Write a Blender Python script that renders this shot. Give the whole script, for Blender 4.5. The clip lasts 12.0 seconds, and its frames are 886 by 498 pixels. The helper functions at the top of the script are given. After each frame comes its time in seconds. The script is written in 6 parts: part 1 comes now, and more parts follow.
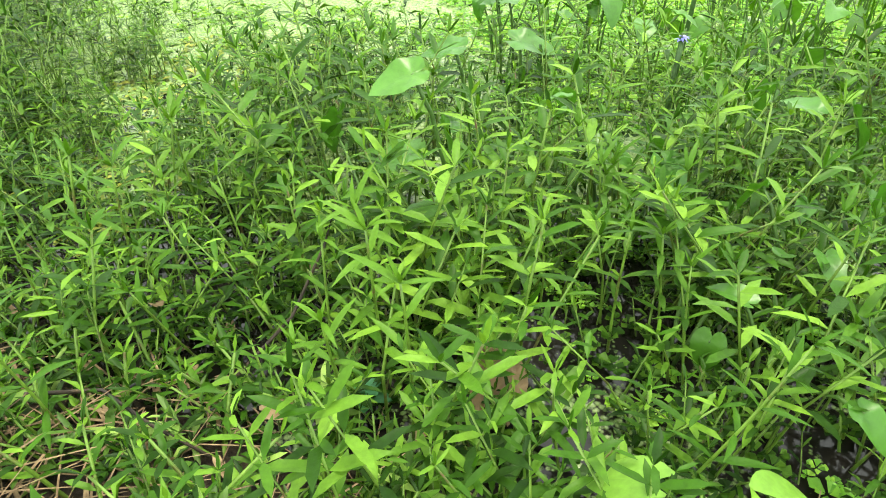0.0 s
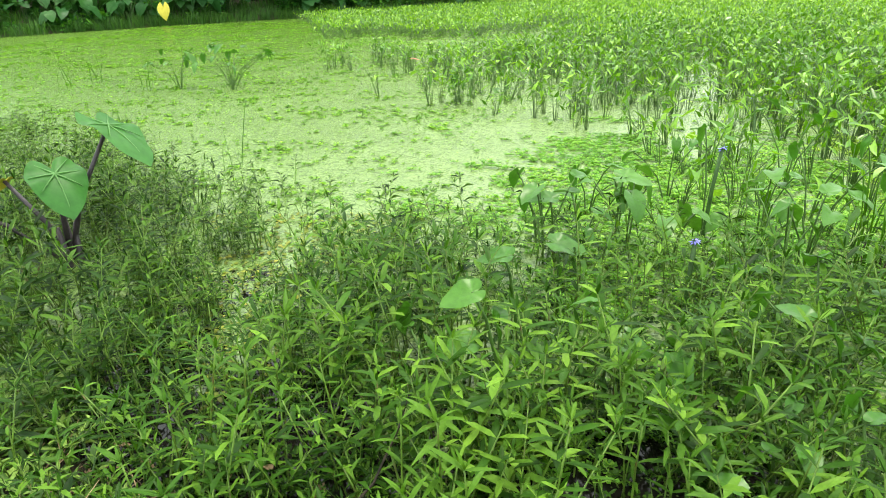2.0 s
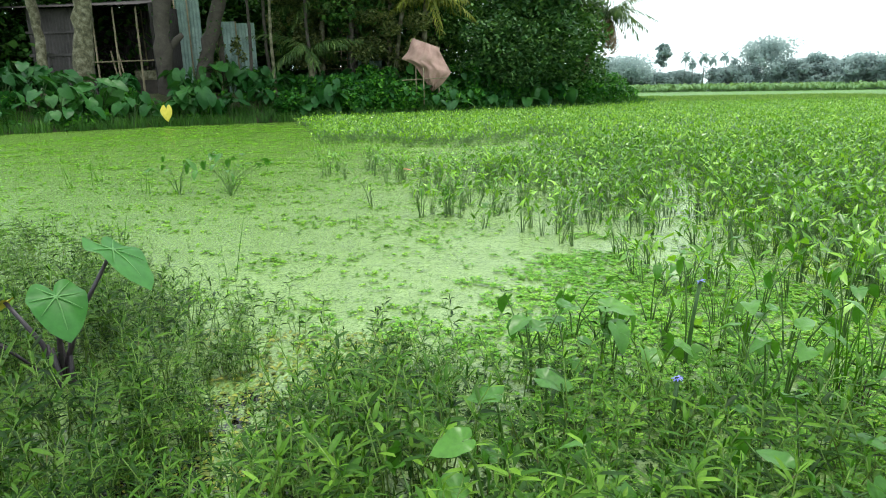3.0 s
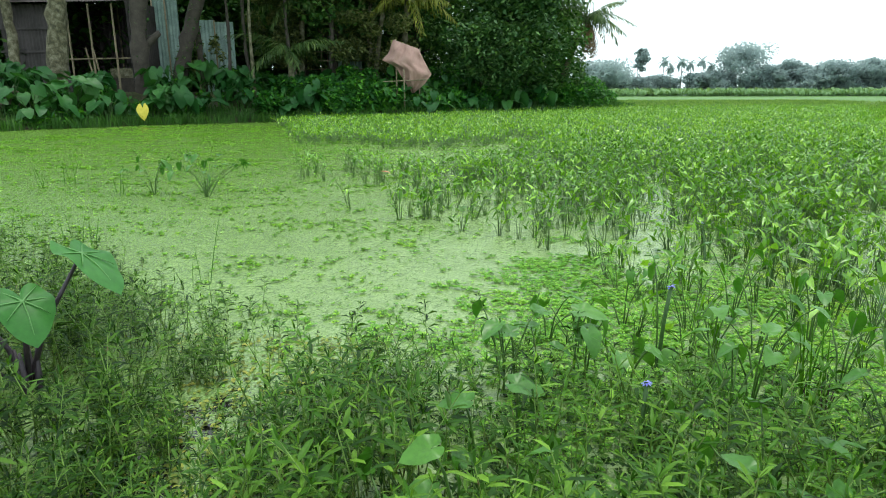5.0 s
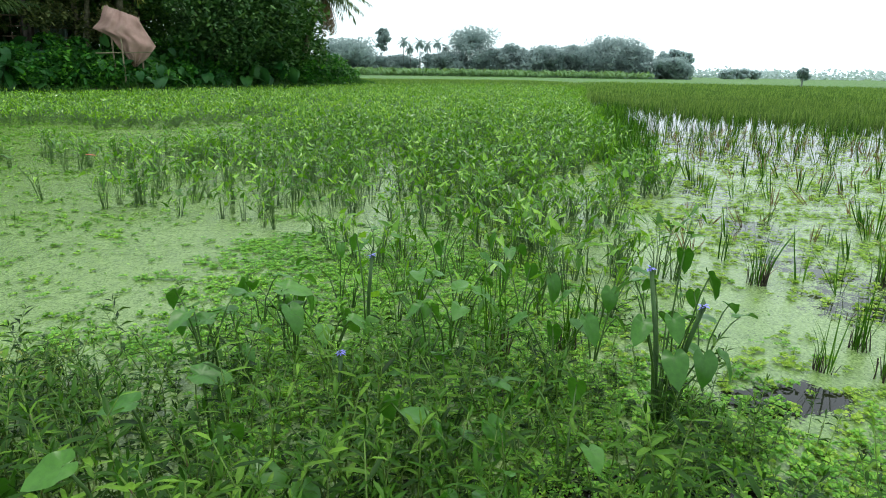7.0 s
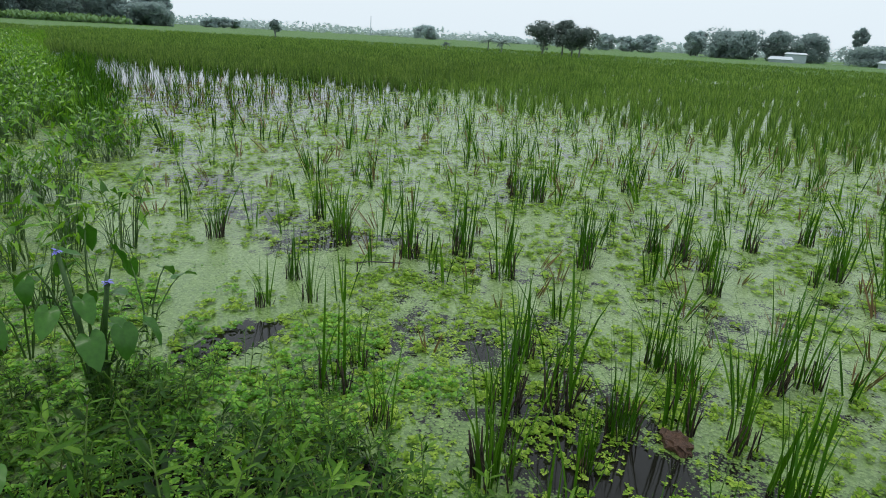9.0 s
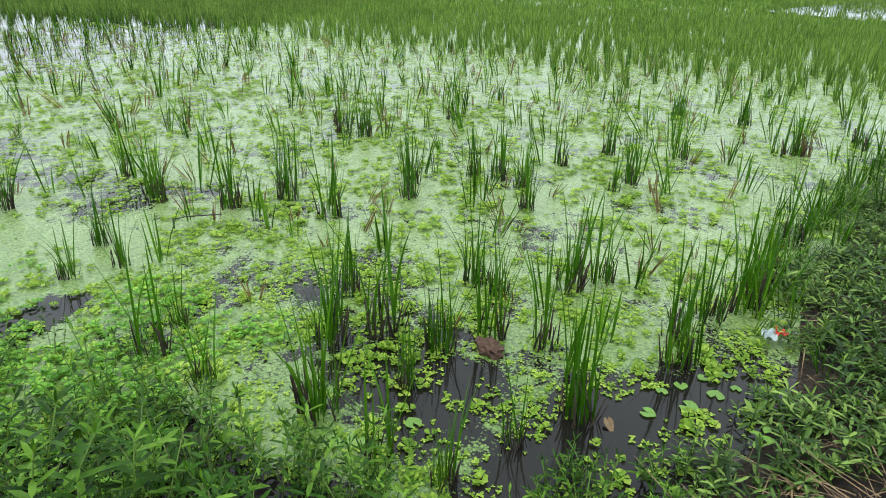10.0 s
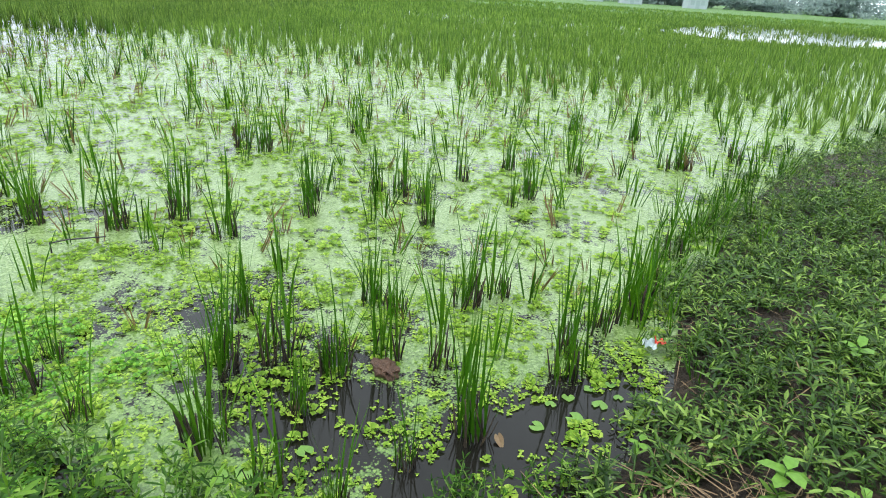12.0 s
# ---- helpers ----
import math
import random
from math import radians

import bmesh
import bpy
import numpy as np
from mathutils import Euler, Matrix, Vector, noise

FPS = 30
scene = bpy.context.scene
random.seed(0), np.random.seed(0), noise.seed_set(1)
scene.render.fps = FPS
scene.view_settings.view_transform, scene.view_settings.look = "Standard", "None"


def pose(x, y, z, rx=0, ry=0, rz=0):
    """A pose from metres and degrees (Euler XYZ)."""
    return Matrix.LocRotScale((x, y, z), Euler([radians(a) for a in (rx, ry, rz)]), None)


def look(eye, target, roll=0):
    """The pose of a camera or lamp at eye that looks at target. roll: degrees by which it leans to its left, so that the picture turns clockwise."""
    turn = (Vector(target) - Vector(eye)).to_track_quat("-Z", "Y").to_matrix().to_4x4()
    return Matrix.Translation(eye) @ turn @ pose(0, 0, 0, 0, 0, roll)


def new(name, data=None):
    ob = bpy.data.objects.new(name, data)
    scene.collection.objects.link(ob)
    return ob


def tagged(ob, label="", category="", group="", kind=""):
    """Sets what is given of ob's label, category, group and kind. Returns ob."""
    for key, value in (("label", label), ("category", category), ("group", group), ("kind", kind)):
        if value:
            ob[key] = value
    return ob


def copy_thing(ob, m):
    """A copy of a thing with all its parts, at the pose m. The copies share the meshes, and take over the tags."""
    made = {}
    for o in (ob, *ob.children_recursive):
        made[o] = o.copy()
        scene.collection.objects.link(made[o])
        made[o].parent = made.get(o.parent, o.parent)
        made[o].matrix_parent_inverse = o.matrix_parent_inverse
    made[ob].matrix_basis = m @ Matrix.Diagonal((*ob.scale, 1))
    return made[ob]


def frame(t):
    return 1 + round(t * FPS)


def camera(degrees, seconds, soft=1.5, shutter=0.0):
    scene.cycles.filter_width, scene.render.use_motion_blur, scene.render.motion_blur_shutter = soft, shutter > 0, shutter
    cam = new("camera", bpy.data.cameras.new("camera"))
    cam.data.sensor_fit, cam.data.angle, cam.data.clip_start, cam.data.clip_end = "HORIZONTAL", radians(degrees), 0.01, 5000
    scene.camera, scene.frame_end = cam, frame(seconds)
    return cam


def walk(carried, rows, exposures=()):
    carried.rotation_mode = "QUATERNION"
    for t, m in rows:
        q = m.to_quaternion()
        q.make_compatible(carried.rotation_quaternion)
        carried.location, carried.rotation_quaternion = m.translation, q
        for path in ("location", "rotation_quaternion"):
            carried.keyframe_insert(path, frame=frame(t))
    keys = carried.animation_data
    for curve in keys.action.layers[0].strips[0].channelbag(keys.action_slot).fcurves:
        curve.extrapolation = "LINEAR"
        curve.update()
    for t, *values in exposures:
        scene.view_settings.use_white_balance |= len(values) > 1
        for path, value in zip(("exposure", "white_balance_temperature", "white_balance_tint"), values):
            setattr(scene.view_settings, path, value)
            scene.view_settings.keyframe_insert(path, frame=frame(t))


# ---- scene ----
cam = camera(71.1, 12.0, soft=1.0)
PATH = [
    (0, (0.324, -0.186, 0.926), (0.246, 1.444, -0.23), -1.6),
    (0.5, (0.316, -0.244, 0.973), (0.209, 1.434, -0.11), 0.5),
    (1, (0.317, -0.308, 1.044), (0.234, 1.446, 0.086), 0.8),
    (1.5, (0.318, -0.384, 1.14), (0.095, 1.393, 0.249), -2.3),
    (2, (0.319, -0.44, 1.254), (0.095, 1.387, 0.47), -2.2),
    (2.5, (0.315, -0.475, 1.367), (0.086, 1.414, 0.75), -2.1),
    (3, (0.315, -0.486, 1.437), (0.126, 1.442, 0.941), -0.9),
    (5, (0.346, -0.487, 1.456), (0.22, 1.447, 0.964), -0.2),
    (5.5, (0.37, -0.484, 1.451), (0.309, 1.448, 0.938), 0.2),
    (6, (0.432, -0.471, 1.441), (0.534, 1.451, 0.899), 0.3),
    (6.5, (0.54, -0.458, 1.426), (0.875, 1.435, 0.873), 0.4),
    (6.7, (0.587, -0.46, 1.423), (1.035, 1.41, 0.872), 0.6),
    (8.3, (0.879, -0.634, 1.448), (2.247, 0.696, 0.849), 1.7),
    (8.5, (0.888, -0.681, 1.485), (2.364, 0.525, 0.88), 1.8),
    (9, (0.958, -0.782, 1.518), (2.643, 0.078, 0.871), 3.3),
    (9.5, (0.975, -0.902, 1.56), (2.754, -0.322, 0.854), 2.6),
    (10, (0.981, -0.994, 1.548), (2.759, -0.591, 0.726), 1.6),
    (10.5, (0.971, -1.049, 1.539), (2.725, -0.747, 0.626), 1.1),
    (11, (0.959, -1.091, 1.542), (2.705, -0.896, 0.587), 2.3),
    (11.5, (0.993, -1.097, 1.553), (2.759, -0.945, 0.628), 3.0),
    (12, (1.0, -1.087, 1.612), (2.835, -0.949, 0.828), 3.8),
]
walk(cam, [(t, look(eye, target, roll)) for t, eye, target, roll in PATH],
     exposures=[(0, 1.32, 7500, 10), (1, 1.12, 7450, 10), (2, 0.85, 7250, 10), (2.5, 0.78, 6900, 10), (3, 0.47, 6650, 10), (5.5, 0.22, 6500, 10), (6.5, 0.05, 6500, 10), (8.5, -0.68, 6450, 15), (9, -0.78, 6450, 15), (9.5, -0.5, 6450, 15), (10, 0.0, 6450, 15), (10.5, 0.14, 6450, 15), (11.5, 0.2, 6450, 15), (12, 0.25, 6450, 15)])

# ---- light: a bright overcast sky ----
world = bpy.data.worlds.new("world")
scene.world = world
world.use_nodes = True
wn, wl = world.node_tree.nodes, world.node_tree.links
sky = wn.new("ShaderNodeTexSky")
sky.sky_type, sky.sun_disc = "NISHITA", False
sky.sun_elevation, sky.sun_rotation = radians(78), radians(24)
sky.dust_density, sky.air_density = 4.0, 1.5
gain = wn.new("ShaderNodeVectorMath")
gain.operation = "SCALE"
gain.inputs["Scale"].default_value = 0.10
cloud = wn.new("ShaderNodeMix")
cloud.data_type = "RGBA"
cloud.inputs[0].default_value = 0.92
cloud.inputs[7].default_value = (0.9, 1.05, 1.1, 1)
wl.new(sky.outputs[0], gain.inputs[0])
wl.new(gain.outputs[0], cloud.inputs[6])
wl.new(cloud.outputs[2], wn["Background"].inputs[0])
wn["Background"].inputs[1].default_value = 1.55
sun = new("sun", bpy.data.lights.new("sun", "SUN"))
sun.data.energy, sun.data.angle, sun.data.color = 1.45, radians(14), (1.0, 0.97, 0.9)
sun.matrix_world = look((0, 0, 30), (-2, -4, 9))

# ---- materials ----


def nodes_of(name):
    m = bpy.data.materials.new(name)
    m.use_nodes = True
    n = m.node_tree.nodes
    return m, n, m.node_tree.links, n["Principled BSDF"]


def ramp(n, stops):
    r = n.new("ShaderNodeValToRGB")
    while len(r.color_ramp.elements) < len(stops):
        r.color_ramp.elements.new(0.5)
    for e, (p, c) in zip(r.color_ramp.elements, stops):
        e.position, e.color = p, (*c, 1)
    return r


def mixc(n, l, fac, a, b, blend="MIX"):
    m = n.new("ShaderNodeMix")
    m.data_type, m.blend_type = "RGBA", blend
    for sock, v in ((m.inputs[0], fac), (m.inputs[6], a), (m.inputs[7], b)):
        if isinstance(v, (int, float)):
            sock.default_value = v
        elif isinstance(v, tuple):
            sock.default_value = (*v, 1)
        else:
            l.new(v, sock)
    return m.outputs[2]


def noise_of(n, l, scale, detail=4, rough=0.6, vec=None):
    t = n.new("ShaderNodeTexNoise")
    t.inputs["Scale"].default_value, t.inputs["Detail"].default_value, t.inputs["Roughness"].default_value = scale, detail, rough
    l.new(vec if vec is not None else n.new("ShaderNodeNewGeometry").outputs["Position"], t.inputs["Vector"])
    return t.outputs["Fac"]


def bump_of(n, l, bsdf, height, strength=0.3, dist=0.01):
    b = n.new("ShaderNodeBump")
    b.inputs["Strength"].default_value, b.inputs["Distance"].default_value = strength, dist
    l.new(height, b.inputs["Height"])
    l.new(b.outputs[0], bsdf.inputs["Normal"])


def leaf_mat(name, dark, mid, light, rough=0.42, through_light=0.35, grain=90.0, patch=1.2, sheen=0.3, tint=(1.05, 1.12, 0.5)):
    """Leaf: tones that change from leaf to leaf and from patch to patch, with some light coming through."""
    m, n, l, b = nodes_of(name)
    geo = n.new("ShaderNodeNewGeometry")
    r = ramp(n, [(0.0, dark), (0.55, mid), (1.0, light)])
    add = n.new("ShaderNodeMath")
    add.operation = "MULTIPLY_ADD"
    l.new(noise_of(n, l, patch, 3), add.inputs[0])
    add.inputs[1].default_value = 0.9
    sub = n.new("ShaderNodeMath")
    sub.operation = "MULTIPLY_ADD"
    l.new(geo.outputs["Random Per Island"], sub.inputs[0])
    sub.inputs[1].default_value, sub.inputs[2].default_value = 0.85, -0.38
    l.new(sub.outputs[0], add.inputs[2])
    l.new(add.outputs[0], r.inputs[0])
    fine = noise_of(n, l, grain, 3)
    fr = ramp(n, [(0.3, (0.78, 0.78, 0.74)), (0.75, (1.12, 1.1, 1.0))])
    l.new(fine, fr.inputs[0])
    col = mixc(n, l, 1.0, r.outputs[0], fr.outputs[0], "MULTIPLY")
    l.new(col, b.inputs["Base Color"])
    b.inputs["Roughness"].default_value = rough
    b.inputs["Specular IOR Level"].default_value = sheen
    bump_of(n, l, b, fine, 0.25, 0.004)
    tr = n.new("ShaderNodeBsdfTranslucent")
    l.new(mixc(n, l, 1.0, col, tint, "MULTIPLY"), tr.inputs[0])
    mx = n.new("ShaderNodeMixShader")
    mx.inputs[0].default_value = through_light
    l.new(b.outputs[0], mx.inputs[1])
    l.new(tr.outputs[0], mx.inputs[2])
    l.new(mx.outputs[0], n["Material Output"].inputs[0])
    return m


def plain_mat(name, stops, scale=6.0, rough=0.8, metal=0.0, bump=0.3, fine=60.0):
    """A mottled surface: two scales of noise through a ramp, and fine relief."""
    m, n, l, b = nodes_of(name)
    big, small = noise_of(n, l, scale, 5), noise_of(n, l, fine, 4)
    r = ramp(n, stops)
    l.new(mixc(n, l, 0.35, big, small), r.inputs[0])
    l.new(r.outputs[0], b.inputs["Base Color"])
    b.inputs["Roughness"].default_value, b.inputs["Metallic"].default_value = rough, metal
    bump_of(n, l, b, small, bump, 0.01)
    return m


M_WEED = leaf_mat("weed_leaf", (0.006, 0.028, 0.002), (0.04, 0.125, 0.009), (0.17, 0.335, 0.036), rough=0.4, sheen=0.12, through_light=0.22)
# darker copy of M_WEED, with shade put into its tones
M_SHADEWEED = leaf_mat("shade_toned_weed_leaf", (0.004, 0.019, 0.002), (0.024, 0.078, 0.006), (0.1, 0.22, 0.023), rough=0.42, sheen=0.1, through_light=0.2)
M_BANKWEED = leaf_mat("bank_weed_leaf", (0.01, 0.034, 0.005), (0.075, 0.165, 0.024), (0.3, 0.45, 0.1), rough=0.4, sheen=0.2, through_light=0.2, patch=2.6)
M_STEM = plain_mat("green_stem", [(0.3, (0.02, 0.06, 0.008)), (0.7, (0.07, 0.16, 0.018))], 8, 0.6)
M_WEEDSTEM = plain_mat("weed_stem", [(0.35, (0.1, 0.055, 0.018)), (0.45, (0.08, 0.16, 0.015)), (0.75, (0.19, 0.34, 0.04))], 14, 0.5)
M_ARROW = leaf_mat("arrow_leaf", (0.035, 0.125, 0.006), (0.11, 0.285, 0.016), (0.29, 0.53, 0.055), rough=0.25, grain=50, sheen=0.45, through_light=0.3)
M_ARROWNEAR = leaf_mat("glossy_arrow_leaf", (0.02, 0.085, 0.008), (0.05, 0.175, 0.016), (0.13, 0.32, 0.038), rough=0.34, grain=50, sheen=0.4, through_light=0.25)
# brighter copy of M_ARROW: light on the far leaf tops is in the colour
M_ARROWFAR = leaf_mat("sunlit_tone_arrow_leaf", (0.06, 0.18, 0.008), (0.165, 0.37, 0.02), (0.36, 0.6, 0.065), rough=0.22, grain=30, sheen=0.6, through_light=0.3)
M_DRYMOTE = leaf_mat("withered_scrap", (0.05, 0.06, 0.01), (0.16, 0.22, 0.02), (0.36, 0.36, 0.06), rough=0.6, through_light=0.1, patch=6)
M_RICE = leaf_mat("rice_blade", (0.01, 0.045, 0.002), (0.045, 0.15, 0.007), (0.17, 0.36, 0.026), rough=0.45, through_light=0.28, sheen=0.15)
M_FIELD = leaf_mat("rice_field_blade", (0.055, 0.125, 0.026), (0.15, 0.262, 0.056), (0.33, 0.47, 0.12), rough=0.5, patch=0.5, sheen=0.2)
M_FRESH = leaf_mat("fresh_grass_blade", (0.09, 0.25, 0.014), (0.18, 0.41, 0.025), (0.32, 0.55, 0.06), rough=0.5, patch=0.5, sheen=0.2)
M_DRY = plain_mat("dry_stalk", [(0.4, (0.012, 0.009, 0.006)), (0.58, (0.045, 0.03, 0.016)), (0.75, (0.34, 0.24, 0.1))], 14, 0.85)
M_PISTIA = leaf_mat("water_lettuce_leaf", (0.11, 0.24, 0.016), (0.26, 0.44, 0.045), (0.48, 0.65, 0.11), rough=0.5, patch=3, sheen=0.2)
M_LETTUCE = leaf_mat("carpet_leaf", (0.06, 0.22, 0.014), (0.15, 0.4, 0.03), (0.36, 0.62, 0.075), rough=0.4, patch=1.5, through_light=0.25, sheen=0.3)
M_FLECK = leaf_mat("drifting_weed_leaf", (0.045, 0.15, 0.007), (0.13, 0.33, 0.017), (0.33, 0.58, 0.05), rough=0.42, patch=2.5, through_light=0.25, sheen=0.25)
M_TARO = leaf_mat("taro_leaf", (0.02, 0.1, 0.02), (0.045, 0.19, 0.035), (0.1, 0.3, 0.06), rough=0.42, grain=25)
M_TAROSTEM = plain_mat("taro_stalk", [(0.3, (0.012, 0.008, 0.014)), (0.8, (0.05, 0.03, 0.04))], 10, 0.45)
M_BANKLEAF = leaf_mat("bank_leaf", (0.01, 0.06, 0.012), (0.035, 0.17, 0.025), (0.15, 0.42, 0.045), rough=0.42, patch=0.6, grain=12, sheen=0.2)
M_HEART = leaf_mat("heart_leaf", (0.006, 0.034, 0.01), (0.02, 0.1, 0.024), (0.1, 0.29, 0.05), rough=0.45, patch=0.35, grain=14, sheen=0.25, through_light=0.25)
M_TREELEAF = leaf_mat("tree_leaf", (0.015, 0.055, 0.014), (0.045, 0.13, 0.03), (0.13, 0.26, 0.06), rough=0.6, through_light=0.25, patch=0.4, grain=8, sheen=0.15)
M_SUNTREE = leaf_mat("open_tree_leaf", (0.016, 0.06, 0.02), (0.05, 0.13, 0.042), (0.14, 0.27, 0.08), rough=0.55, through_light=0.25, patch=0.35, grain=8, sheen=0.2)
# distance haze is put into these three leaf colours: greyer, bluer, paler
M_FARLEAF = leaf_mat("haze_tinted_leaf", (0.33, 0.43, 0.45), (0.37, 0.47, 0.49), (0.42, 0.52, 0.53), rough=0.95, through_light=0.6, tint=(1.0, 1.0, 1.0), patch=0.12, grain=2, sheen=0.0)
M_NEARFAR = leaf_mat("haze_greyed_field_leaf", (0.15, 0.2, 0.2), (0.19, 0.25, 0.24), (0.25, 0.31, 0.3), rough=0.8, through_light=0.45, patch=0.3, grain=4, tint=(1.0, 1.0, 1.0), sheen=0.0)
M_FARTHER = leaf_mat("haze_paled_leaf", (0.46, 0.57, 0.61), (0.52, 0.63, 0.67), (0.58, 0.68, 0.72), rough=0.95, through_light=0.45, tint=(1.0, 1.0, 1.0), patch=0.05, grain=1, sheen=0.0)
M_BANKGRASS = leaf_mat("bank_grass_blade", (0.02, 0.07, 0.012), (0.04, 0.13, 0.02), (0.09, 0.22, 0.035), rough=0.5, patch=0.5)
M_PALEGREEN = leaf_mat("pale_field_leaf", (0.16, 0.28, 0.14), (0.21, 0.34, 0.18), (0.29, 0.42, 0.24), rough=0.8, patch=0.2, grain=4, sheen=0.0)
# bark of the far trees, greyed by painted haze
M_FARBARK = plain_mat("haze_tinted_bark", [(0.3, (0.12, 0.14, 0.13)), (0.8, (0.2, 0.22, 0.2))], 1, 0.9)
M_BARK = plain_mat("bark", [(0.36, (0.02, 0.022, 0.012)), (0.48, (0.085, 0.08, 0.04)), (0.6, (0.19, 0.18, 0.12)), (0.7, (0.3, 0.3, 0.24))], 4, 0.9, 0, 0.6, 30)
M_DARKBARK = plain_mat("dark_bark", [(0.3, (0.02, 0.016, 0.012)), (0.8, (0.09, 0.075, 0.06))], 3, 0.9, 0, 0.6, 30)
M_STRAW = plain_mat("straw", [(0.3, (0.06, 0.035, 0.018)), (0.5, (0.2, 0.13, 0.065)), (0.72, (0.42, 0.31, 0.17))], 14, 0.8)
M_DEADLEAF = plain_mat("dead_leaf", [(0.3, (0.10, 0.06, 0.025)), (0.6, (0.24, 0.16, 0.08)), (0.8, (0.4, 0.3, 0.17))], 18, 0.7)
M_STUBBLE = plain_mat("tan_stubble", [(0.3, (0.07, 0.05, 0.02)), (0.55, (0.2, 0.13, 0.045)), (0.8, (0.42, 0.31, 0.12))], 3, 0.85)
M_FLOWER = plain_mat("violet_petal", [(0.3, (0.12, 0.12, 0.5)), (0.7, (0.3, 0.3, 0.75))], 60, 0.6)
M_CLOTH = plain_mat("jute_cloth", [(0.3, (0.26, 0.15, 0.12)), (0.6, (0.38, 0.24, 0.2)), (0.8, (0.46, 0.31, 0.27))], 2, 0.9, 0, 0.6, 45)
M_TIN = plain_mat("tin_sheet", [(0.3, (0.1, 0.16, 0.14)), (0.5, (0.22, 0.32, 0.28)), (0.75, (0.38, 0.5, 0.45))], 1.2, 0.45, 0.0, 0.1, 20)
M_OLDTIN = plain_mat("old_tin_sheet", [(0.3, (0.03, 0.025, 0.025)), (0.6, (0.07, 0.06, 0.06)), (0.8, (0.12, 0.1, 0.1))], 1.5, 0.8, 0.0, 0.1, 20)
M_BAMBOO = plain_mat("bamboo", [(0.3, (0.12, 0.1, 0.06)), (0.8, (0.32, 0.27, 0.16))], 5, 0.7)
M_WHITEWALL = plain_mat("pale_wall", [(0.3, (0.44, 0.5, 0.53)), (0.8, (0.54, 0.6, 0.62))], 0.5, 0.9, 0, 0.1, 4)
M_PALEROOF = plain_mat("pale_roof", [(0.3, (0.52, 0.58, 0.62)), (0.8, (0.62, 0.68, 0.72))], 0.5, 0.6, 0, 0.1, 4)
M_DARKSTEM = plain_mat("dark_stem", [(0.3, (0.014, 0.05, 0.006)), (0.8, (0.05, 0.13, 0.018))], 12, 0.6)
# walls, windows and mast far off, haze painted in as a pale blue-grey
M_HAZEWALL = plain_mat("haze_paled_wall", [(0.3, (0.36, 0.44, 0.46)), (0.8, (0.44, 0.5, 0.52))], 0.5, 0.9, 0, 0.1, 4)
M_MUD = plain_mat("mud", [(0.3, (0.035, 0.016, 0.009)), (0.7, (0.13, 0.065, 0.035))], 30, 0.6, 0, 0.8, 120)
M_ROSETTE = leaf_mat("bluish_rosette_leaf", (0.03, 0.14, 0.06), (0.06, 0.24, 0.11), (0.12, 0.36, 0.17), rough=0.35, grain=60, sheen=0.4)
M_VEIN = leaf_mat("pale_leaf_vein", (0.1, 0.28, 0.08), (0.14, 0.34, 0.11), (0.2, 0.42, 0.15), rough=0.45)
M_YELLOW = plain_mat("yellow_leaf", [(0.3, (0.45, 0.36, 0.02)), (0.8, (0.7, 0.6, 0.08))], 6, 0.6)

M_BROAD = leaf_mat("broad_leaf", (0.1, 0.26, 0.03), (0.17, 0.36, 0.05), (0.24, 0.44, 0.08), rough=0.45, grain=60)
M_PAD = leaf_mat("floating_pad", (0.13, 0.3, 0.06), (0.2, 0.4, 0.09), (0.3, 0.5, 0.13), rough=0.35, grain=60)
M_FOIL = plain_mat("foil", [(0.3, (0.28, 0.36, 0.36)), (0.8, (0.48, 0.55, 0.54))], 20, 0.4, 0.2)
M_REDFOIL = plain_mat("red_foil", [(0.3, (0.55, 0.04, 0.02)), (0.8, (0.75, 0.1, 0.04))], 20, 0.35)
M_RUST = plain_mat("rusty_leaf", [(0.3, (0.3, 0.06, 0.03)), (0.8, (0.5, 0.14, 0.06))], 10, 0.6)


def ground_mat():
    m, n, l, b = nodes_of("ground")
    at = n.new("ShaderNodeAttribute")
    at.attribute_name = "field"
    soil = ramp(n, [(0.36, (0.012, 0.009, 0.007)), (0.5, (0.04, 0.029, 0.02)), (0.64, (0.11, 0.08, 0.052))])
    l.new(mixc(n, l, 0.5, noise_of(n, l, 3, 6), noise_of(n, l, 40, 5)), soil.inputs[0])
    crop = ramp(n, [(0.3, (0.05, 0.13, 0.014)), (0.6, (0.075, 0.18, 0.02)), (0.8, (0.12, 0.24, 0.04))])
    l.new(mixc(n, l, 0.5, noise_of(n, l, 0.05, 5), noise_of(n, l, 1.5, 4)), crop.inputs[0])
    l.new(mixc(n, l, at.outputs["Fac"], soil.outputs[0], crop.outputs[0]), b.inputs["Base Color"])
    b.inputs["Roughness"].default_value = 0.6
    b.inputs["Specular IOR Level"].default_value = 0.25
    bump_of(n, l, b, noise_of(n, l, 28, 8, 0.75), 1.0, 0.05)
    return m


